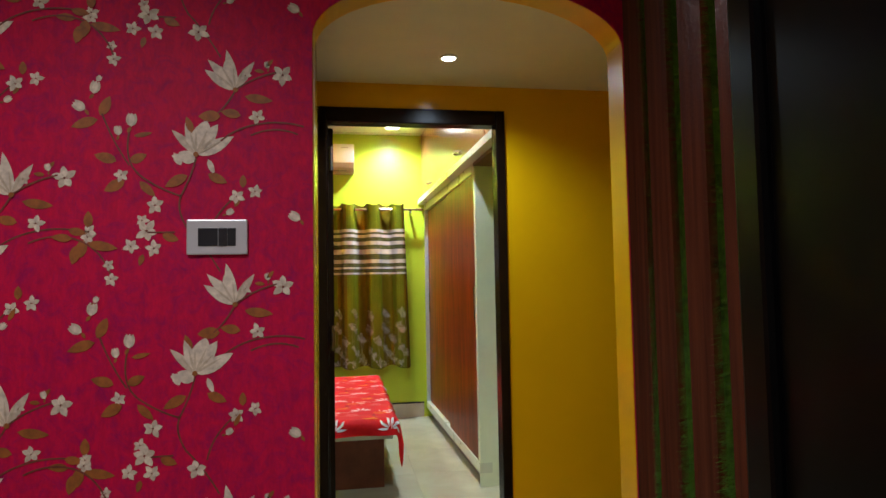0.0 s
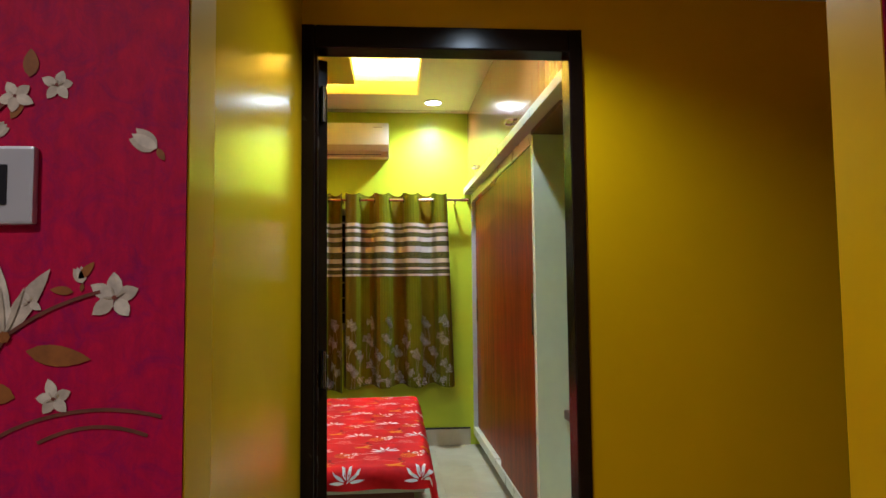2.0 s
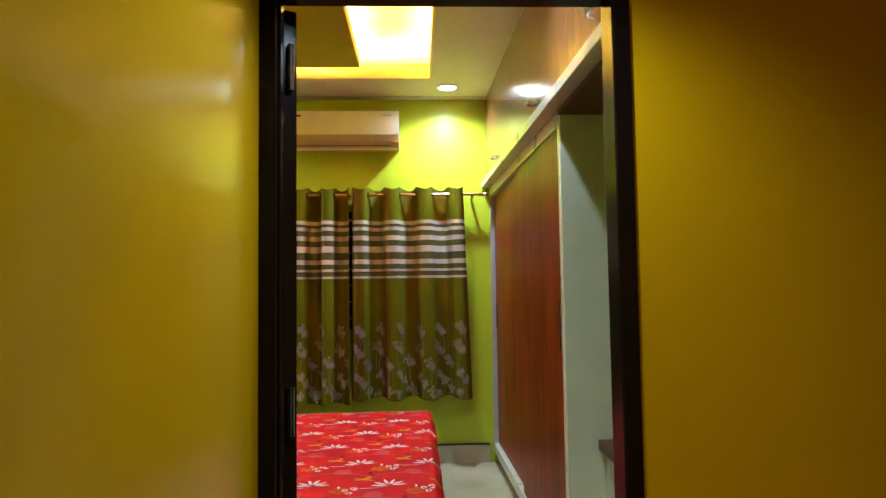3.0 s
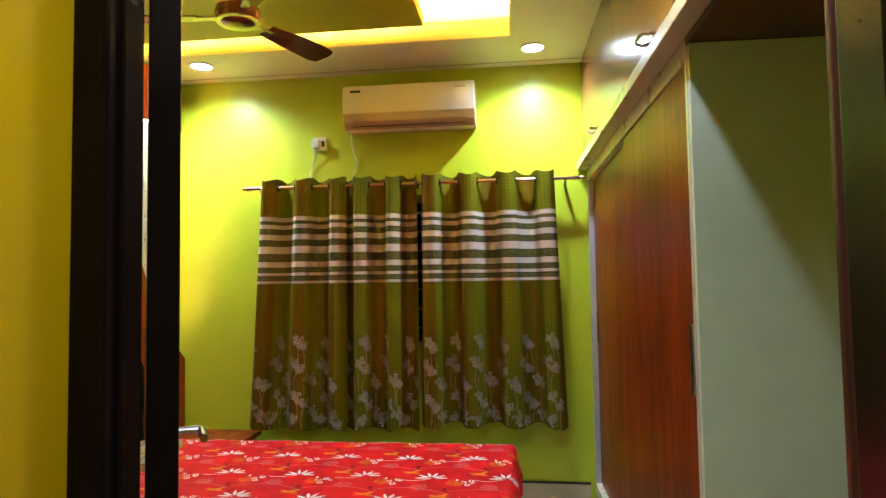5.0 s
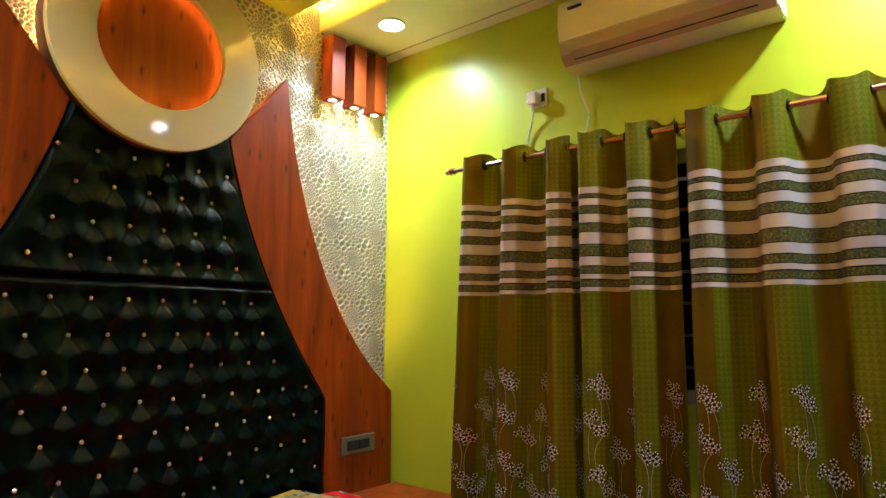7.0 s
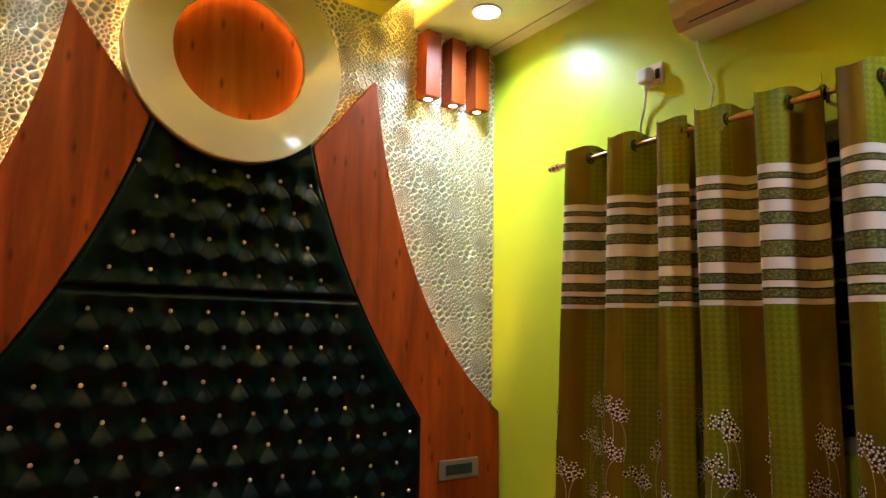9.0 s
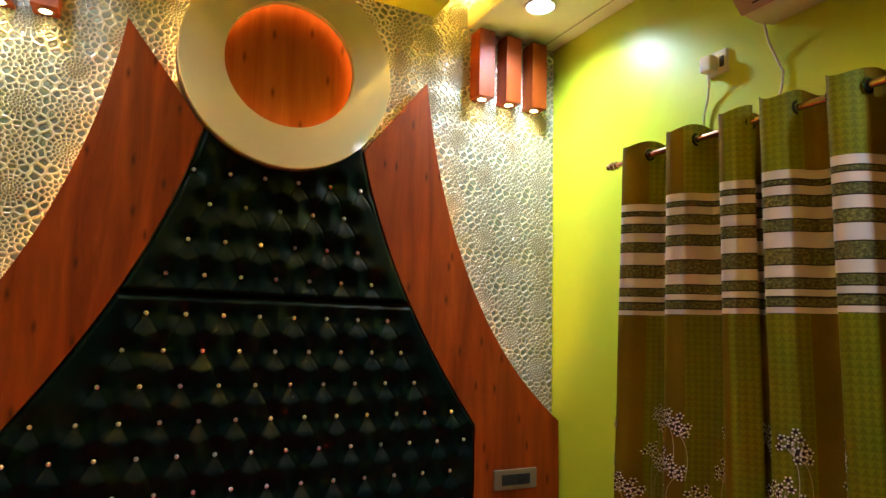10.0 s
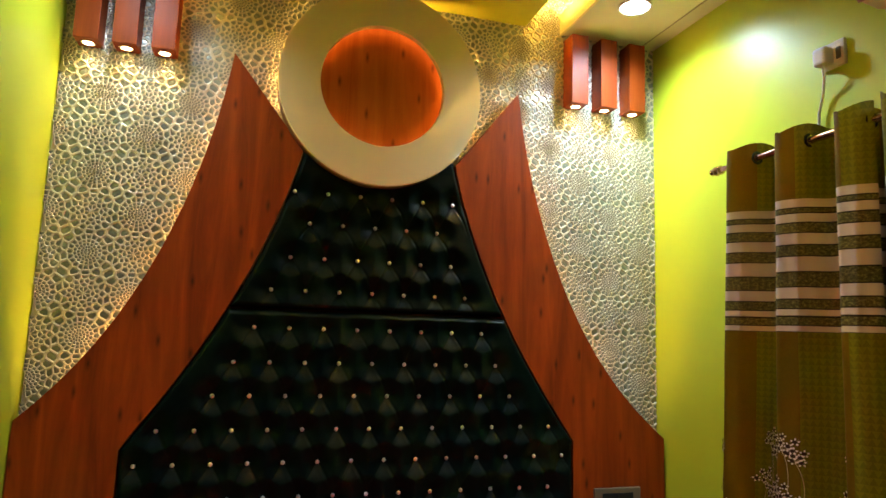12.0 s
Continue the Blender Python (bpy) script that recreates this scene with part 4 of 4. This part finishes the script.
air_conditioner()
plug = thing("plug_socket", (-0.405, YB, 2.305), "white wall socket with a plug in it", "socket")
part("plate", box(-0.445, -0.355, YB - 0.014, YB, 2.262, 2.350, 0.003), WHITE, plug)
part("plug", box(-0.442, -0.392, YB - 0.055, YB - 0.013, 2.272, 2.332, 0.010), WHITE, plug, "white moulded plug")
part("switch", box(-0.384, -0.366, YB - 0.018, YB - 0.013, 2.285, 2.325, 0.002), BLACKPL, plug, "dark rocker switch")
cable = thing("power_cable", (-0.42, YB - 0.03, 2.0), "grey cable hanging from the plug", "cable")
part("cable", tube([(-0.418, YB - 0.035, 2.274), (-0.420, YB - 0.030, 2.23), (-0.440, YB - 0.015, 2.18), (-0.462, YB - 0.012, 2.12), (-0.468, YB - 0.012, 2.0)], 0.0042, 8), WHITE, cable, "", True)
cable = thing("power_cable", (-0.16, YB - 0.03, 2.0), "grey cable hanging from the air conditioner", "cable")
part("cable", tube([(-0.172, YB - 0.06, 2.352), (-0.178, YB - 0.030, 2.29), (-0.165, YB - 0.012, 2.23), (-0.145, YB - 0.010, 2.18), (-0.155, YB - 0.010, 2.12), (-0.19, YB - 0.011, 2.04), (-0.20, YB - 0.011, 1.97)], 0.0042, 8), WHITE, cable, "", True)

# ---- ceiling fan ----


def ceiling_fan(at, zb, turn):
    x, y = at
    ob = thing("ceiling_fan", (x, y, zb), "brown metallic three-blade ceiling fan at rest", "ceiling fan")
    prof = [(0.000, 0.02), (0.004, 0.055), (0.02, 0.085), (0.045, 0.095), (0.07, 0.09), (0.085, 0.06), (0.10, 0.03)]
    part("motor", tube([(x, y, zb + a) for a, _ in prof], 0.1, 32, radii=[r for _, r in prof]), FANM, ob, "", True)
    part("rod", tube([(x, y, zb + 0.09), (x, y, BAND + 0.009)], 0.012, 12), FANM, ob, "", True)
    part("canopy", tube([(x, y, BAND - 0.05), (x, y, BAND + 0.009)], 0.05, 24, radii=[0.03, 0.055]), FANM, ob, "", True)
    part("trim_ring", ring((x, y, zb + 0.012), "z", 0.088, 0.070, 0.006, 40), CHROME, ob, "chrome ring")
    for k in range(3):
        m = pose(x, y, zb + 0.035, 0, 0, turn + 120 * k)
        bm = box(0.08, 0.19, -0.018, 0.018, -0.004, 0.004, 0.003)
        bmesh.ops.transform(bm, matrix=m, verts=bm.verts)
        part("blade_arm", bm, CHROME, ob)
        out = [(0.16, -0.045), (0.30, -0.062), (0.50, -0.072), (0.545, -0.060), (0.555, -0.02), (0.545, 0.055), (0.50, 0.068), (0.30, 0.055), (0.16, 0.042)]
        bm = prism(out, "z", -0.003, 0.003, 0.001)
        bmesh.ops.transform(bm, matrix=m @ pose(0, 0, 0, -11), verts=bm.verts)
        part("blade", bm, FANM, ob)


ceiling_fan((-0.258, 4.03), 2.47, 67)

# ---- living room wall dressing ----
TURFS, PANEL_END = [(0.165, 0.208), (0.355, 0.434), (0.561, 0.632)], 0.700
LEAN = math.degrees(math.atan2(-1, -0.19))
SIDE = pose(AX1 + 0.004, YP - 0.002, 0, 0, 0, LEAN)      # x: along the wall from the arch, y: into the wall


def on_side(bm):
    bmesh.ops.transform(bm, matrix=SIDE, verts=bm.verts)
    return bm


structure("wall_side", on_side(box(0.0, 1.62, 0.034, 0.14, 0, 2.715)), AMBERARCH, "plain partition wall behind the ribbed panel", "wall")
pan = thing("ribbed_wall_panel", (1.34, YP, 0), "dark brown ribbed wall panel inset with grass strips", "wall panel")
edges = [0.003] + [v for t in TURFS for v in t] + [PANEL_END]
for a, b in zip(edges[0::2], edges[1::2]):
    n = int((b - a) / 0.0062)
    front = [(a + (b - a) * k / (2 * n), 0.0035 if k % 2 else 0.0) for k in range(2 * n + 1)]
    part("board", on_side(prism(front + [(b, 0.033), (a, 0.033)], "z", 0, 2.712)), RIBBED, pan)
for a, b in TURFS:
    bm = box(a + 0.002, b - 0.002, 0.016, 0.033, 0, 2.71)
    rr = random.Random(int(a * 1000))
    for q in range(7000):
        x, z = rr.uniform(a + 0.003, b - 0.003), rr.uniform(0.5, 2.4)
        dx, dz, L = rr.uniform(-0.010, 0.010), rr.uniform(-0.014, 0.008), rr.uniform(0.014, 0.030)
        v = [bm.verts.new((x - 0.0011, 0.016, z)), bm.verts.new((x + 0.0011, 0.016, z)), bm.verts.new((x + dx, 0.016 - L, z + dz))]
        bm.faces.new(v)
    part("grass_strip", on_side(bm), TURF, pan, "green artificial grass strip")
cab = thing("black_wall_unit", (1.2, 0.4, 0), "black gloss wall unit beside the ribbed panel", "wall unit")
part("side_post", on_side(box(PANEL_END + 0.002, PANEL_END + 0.10, -0.012, 0.033, 0, 2.712, 0.012)), BLACKGL, cab)
part("front_panel", on_side(box(PANEL_END + 0.103, 1.60, 0.004, 0.033, 0, 2.712, 0.004)), BLACKGL, cab)

# ---- wallpaper print ----


def magnolias():
    """Half-drop repeat of two magnolias, sprays of small blossom, leaves and twigs."""
    sets = [bmesh.new() for _ in range(5)]
    white, dim, rust, twig, pale = sets
    PX, PZ = 0.525, 0.556
    rr = random.Random(3)

    def lay(u, v):
        return Vector((u, YP - 0.0052 - LEVEL[0] * 3e-5, v))

    def lay_b(u, v):
        return Vector((u, YP - 0.0068 - LEVEL[0] * 3e-5, v))

    def inside(x, z, m=0.03):
        return x < AX0 - m and 0.05 < z < 2.66

    def blossom(x, z, r, turn):
        for q in range(5):
            petal(white if q % 3 else pale, (x, z), turn + 72 * q + rr.uniform(-12, 12), r * rr.uniform(0.85, 1.12), r * 0.66, lay, 5, 0.06 * r)
        for q in range(3):
            petal(dim, (x, z), turn + 72 * q + 20, r * 0.5, r * 0.10, lay_b, 4)
        dot(twig, (x, z), r * 0.11, lay_b, 6)

    def bud(x, z, r, turn):
        for a, w in ((-14, 0.5), (12, 0.55), (0, 0.4)):
            petal(pale if a else white, (x, z), turn + a, r, r * w, lay, 5)
        petal(rust, (x, z), turn + 150, r * 0.5, r * 0.25, lay, 4)

    def bloom(x, z, k, petals, folds):
        for a, L, w, skew in petals:
            petal(pale if w < 0.024 else white, (x, z), a, L * k, w * k, lay, 7, 0.0, skew)
        for a, L, w in folds:
            petal(dim, (x, z), a, L * k, w * k, lay_b, 5)
        dot(rust, (x, z), 0.007 * k, lay_b, 7)

    OPEN = ((128, 0.086, 0.022, 0.10), (105, 0.088, 0.026, 0.04), (38, 0.078, 0.030, -0.12), (22, 0.104, 0.034, 0.10), (56, 0.096, 0.036, 0.0), (74, 0.094, 0.052, 0.0))
    OPENF = ((128, 0.06, 0.005), (104, 0.065, 0.006), (90, 0.06, 0.006), (66, 0.07, 0.006), (60, 0.05, 0.004), (46, 0.065, 0.006), (30, 0.075, 0.006))
    SHUT = ((150, 0.092, 0.026, -0.06), (128, 0.104, 0.026, 0.06), (102, 0.108, 0.026, 0.0), (64, 0.090, 0.022, -0.10), (134, 0.078, 0.036, 0.0), (110, 0.080, 0.034, 0.0))
    SHUTF = ((140, 0.07, 0.006), (120, 0.075, 0.006), (96, 0.06, 0.005), (70, 0.06, 0.006))
    SMALL = ((-0.098, -0.131, 0.022), (-0.117, -0.196, 0.027), (-0.154, -0.235, 0.019), (-0.100, -0.240, 0.020), (-0.128, -0.170, 0.016), (0.100, -0.108, 0.020), (0.146, -0.094, 0.018), (0.152, 0.101, 0.020), (-0.178, -0.055, 0.017),
             (0.216, -0.342, 0.027), (0.272, 0.080, 0.018), (0.122, -0.346, 0.014), (0.005, -0.236, 0.025), (-0.205, 0.275, 0.014), (-0.200, 0.240, 0.017), (-0.255, 0.345, 0.018))
    BUDS = ((-0.185, 0.045, 0.026, 100), (-0.156, 0.068, 0.036, 88), (-0.245, 0.150, 0.034, 80), (-0.265, 0.110, 0.034, 150), (-0.238, 0.182, 0.018, 60), (0.075, -0.155, 0.022, 40), (0.180, -0.325, 0.020, 110))
    LEAVES = ((0.06, 0.10, 178, 0.055, 0.030), (0.11, 0.103, 165, 0.050, 0.024), (0.03, -0.05, -30, 0.052, 0.024), (-0.02, -0.055, 205, 0.062, 0.026), (-0.01, 0.055, 105, 0.045, 0.018), (0.12, 0.155, -12, 0.072, 0.024), (0.225, 0.085, -15, 0.045, 0.020), (0.26, 0.06, -100, 0.045, 0.026), (0.27, 0.09, 85, 0.042, 0.022),
              (-0.19, -0.02, 160, 0.055, 0.026), (-0.16, -0.02, 20, 0.045, 0.024), (-0.17, -0.07, 205, 0.055, 0.028), (-0.135, -0.07, -50, 0.055, 0.020), (-0.15, 0.045, 8, 0.045, 0.012), (-0.235, 0.085, 195, 0.065, 0.026), (-0.23, 0.095, 62, 0.055, 0.026), (0.095, -0.135, 60, 0.035, 0.012), (0.115, -0.085, 85, 0.034, 0.018),
              (-0.08, -0.205, -25, 0.042, 0.022), (-0.125, -0.255, -110, 0.030, 0.014), (-0.255, 0.33, -15, 0.072, 0.024), (-0.275, 0.325, 250, 0.050, 0.026), (-0.29, 0.34, 170, 0.048, 0.020), (0.175, -0.32, 45, 0.026, 0.010), (0.17, -0.335, 170, 0.026, 0.010))
    TWIGS = (((0.0, -0.01), (-0.012, -0.06), (-0.035, -0.105)), ((-0.035, -0.105), (-0.05, -0.14), (-0.02, -0.19)), ((-0.02, -0.19), (0.02, -0.23), (0.06, -0.30)), ((-0.035, -0.108), (-0.09, -0.09), (-0.135, -0.055)), ((-0.135, -0.055), (-0.175, -0.02), (-0.16, 0.06)), ((0.06, 0.035), (0.10, 0.075), (0.17, 0.085)), ((0.17, 0.085), (0.22, 0.092), (0.27, 0.078)),
             ((0.097, -0.385), (0.075, -0.43), (0.045, -0.455)), ((0.097, -0.385), (0.14, -0.35), (0.20, -0.335)), ((-0.16, -0.03), (-0.20, 0.03), (-0.225, 0.10)), ((0.03, -0.215), (0.04, -0.16), (0.09, -0.115)), ((-0.05, -0.20), (-0.08, -0.20), (-0.115, -0.20)), ((-0.39, 0.33), (-0.33, 0.36), (-0.27, 0.335)), ((-0.27, 0.335), (-0.22, 0.31), (-0.20, 0.25)))
    for i in range(-5, 2):
        for k in range(-2, 5):
            x0, z0 = 0.160 + i * PX, 1.068 + k * PZ + (PZ / 2 if i % 2 else 0.0)
            for pts in TWIGS:
                pp = [(x0 + a, z0 + b) for a, b in pts]
                if all(inside(*p, 0.01) for p in pp):
                    strand(twig, pp, 0.0042, lay, 8)
            for dx, dz, a, L, w in LEAVES:
                if inside(x0 + dx, z0 + dz, 0.07):
                    petal(rust, (x0 + dx, z0 + dz), a, L, w, lay, 6, 0.0, 0.06)
            if inside(x0, z0, 0.12):
                bloom(x0, z0, 1.0, OPEN, OPENF)
                for a, dx, dz, L, w in ((150, -0.002, -0.018, 0.046, 0.034), (170, -0.020, -0.012, 0.040, 0.020), (120, -0.036, -0.028, 0.036, 0.018), (-70, 0.030, -0.012, 0.042, 0.015)):
                    petal(white, (x0 + dx, z0 + dz), a, L, w, lay, 6)
            if inside(x0 + 0.097, z0 - 0.385, 0.06):
                bloom(x0 + 0.097, z0 - 0.385, 1.0, SHUT, SHUTF)
            for dx, dz, r in SMALL:
                if inside(x0 + dx, z0 + dz, 0.025):
                    blossom(x0 + dx, z0 + dz, r, rr.uniform(0, 72))
            for dx, dz, r, a in BUDS:
                if inside(x0 + dx, z0 + dz, 0.03):
                    bud(x0 + dx, z0 + dz, r, a)
    for st, m, lab in ((white, PETAL, "white magnolia petals"), (pale, PETALB, "beige-white magnolia petals"), (dim, PETALD, "shaded petal folds"), (rust, RUST, "rust brown leaves"), (twig, TWIG, "thin brown twigs")):
        tagged(part("flower_print", st, m, paper, lab), kind="stuff")


magnolias()

# ---- pieces of the setting ----
TW, TH = 0.310, 0.304          # repeat of the embossed pattern


def pattern_seeds():
    """Middles of the cells in one repeat: two twelve-fold rosettes, two eight-fold stars."""
    pts = []

    def add(x, y):
        x, y = x % TW, y % TH
        for a, b in pts:
            dx, dy = abs(a - x), abs(b - y)
            if math.hypot(min(dx, TW - dx), min(dy, TH - dy)) < 0.0068:
                return
        pts.append((x, y))

    for cx, cy in ((0, 0), (TW / 2, TH / 2)):
        for n, r, off in ((6, 0.0085, 0), (12, 0.018, 0.5), (16, 0.029, 0), (18, 0.041, 0.5), (20, 0.053, 0), (14, 0.079, 0.5)):
            for q in range(n):
                a = (q + off) * math.tau / n
                add(cx + r * math.cos(a), cy + r * math.sin(a))
    for cx, cy in ((TW / 2, 0), (0, TH / 2)):
        for n, r, off in ((8, 0.017, 0.5), (8, 0.033, 0), (16, 0.046, 0.5), (16, 0.060, 0)):
            for q in range(n):
                a = (q + off) * math.tau / n
                add(cx + r * math.cos(a), cy + r * math.sin(a))
    for k in range(4):
        add(TW / 4 + (k % 2) * TW / 2, TH / 4 + (k // 2) * TH / 2)
    return pts


def pattern_cells():
    """The cell round every middle: a square cut by the half-way line to each neighbour."""
    seeds = pattern_seeds()
    around = [(x + i * TW, y + k * TH) for x, y in seeds for i in (-1, 0, 1) for k in (-1, 0, 1)]
    cells = []
    for x, y in seeds:
        poly = [(x - 0.08, y - 0.08), (x + 0.08, y - 0.08), (x + 0.08, y + 0.08), (x - 0.08, y + 0.08)]
        for a, b in around:
            dx, dy = a - x, b - y
            if not 1e-9 < dx * dx + dy * dy < 0.026:
                continue
            mx, my = (a + x) / 2, (b + y) / 2
            out = []
            for p, q in zip(poly, poly[1:] + poly[:1]):
                sp, sq = (p[0] - mx) * dx + (p[1] - my) * dy, (q[0] - mx) * dx + (q[1] - my) * dy
                if sp <= 0:
                    out.append(p)
                if sp * sq < 0:
                    f = sp / (sp - sq)
                    out.append((p[0] + f * (q[0] - p[0]), p[1] + f * (q[1] - p[1])))
            poly = out
        cells.append(((x, y), poly))
    return cells


EMBOSS = plain("antique_gold_ridge", (0.66, 0.61, 0.48), 0.34, metal=0.3, var=0.08, scale=6, fine=200, relief=0.04)
# silver of the sunk cells, darker than the ridges: recess shade put into colour
PIT = plain("shaded_silver_cell", (0.30, 0.325, 0.29), 0.30, metal=0.55, var=0.12, scale=6, fine=200, relief=0.04)
bm = bmesh.new()
for (x, y), poly in pattern_cells():
    if len(poly) < 3:
        continue
    gx, gy = sum(p[0] for p in poly) / len(poly), sum(p[1] for p in poly) / len(poly)
    rings = []
    for f, h in ((1.0, 0.0068), (0.82, 0.0058), (0.66, 0.0010)):
        rings.append([bm.verts.new((h, gx + (a - gx) * f, gy + (b - gy) * f)) for a, b in poly])
    tip = bm.verts.new((0.0026, gx, gy))
    n = len(poly)
    for a, b in zip(rings, rings[1:]):
        for q in range(n):
            bm.faces.new((a[q], a[(q + 1) % n], b[(q + 1) % n], b[q]))
    for q in range(n):
        bm.faces.new((rings[-1][q], rings[-1][(q + 1) % n], tip)).material_index = 1
proto = part("embossed_tile", bm, EMBOSS, None)
tile_rel = proto.data
tile_rel.materials.append(PIT)
bpy.data.objects.remove(proto)
last_y = 3.087 - 0.155 + TW * 8 + 0.048
bm = bmesh.new()
bm.from_mesh(tile_rel)
bmesh.ops.bisect_plane(bm, geom=bm.verts[:] + bm.edges[:] + bm.faces[:], plane_co=(0, YB - 0.002 - last_y, 0), plane_no=(0, 1, 0), clear_outer=True)
cut_rel = tile_rel.copy()
bm.to_mesh(cut_rel)
bm.free()
for i in range(9):
    for k in range(9):
        y, z = 3.087 - 0.155 + TW * i + 0.048, 0.055 + TH * k + 0.17
        half = outer_y(z + 0.3) if 0.75 < z + 0.3 < 2.4 else 1.4 if z < 0.9 else 0.2
        if abs(y + TW / 2 - MID) + TW / 2 < half - 0.05:
            continue
        ob = new("embossed_tile", tile_rel if i < 8 else cut_rel)
        ob.location, ob.parent = (XL + 0.0122, y, z), panel
bm = box(0, 0.5985, 0, 0.5985, -0.004, 0.0, 0.0006)
proto = part("floor_tile", bm, TILE, None)
tile_me = proto.data
bpy.data.objects.remove(proto)
for i in range(9):
    for k in range(15):
        x, y = -2.6 + 0.6 * i, -3.45 + 0.6 * k
        ob = new("floor_tile", tile_me)
        ob.location, ob.parent = (x, y, 0), floor
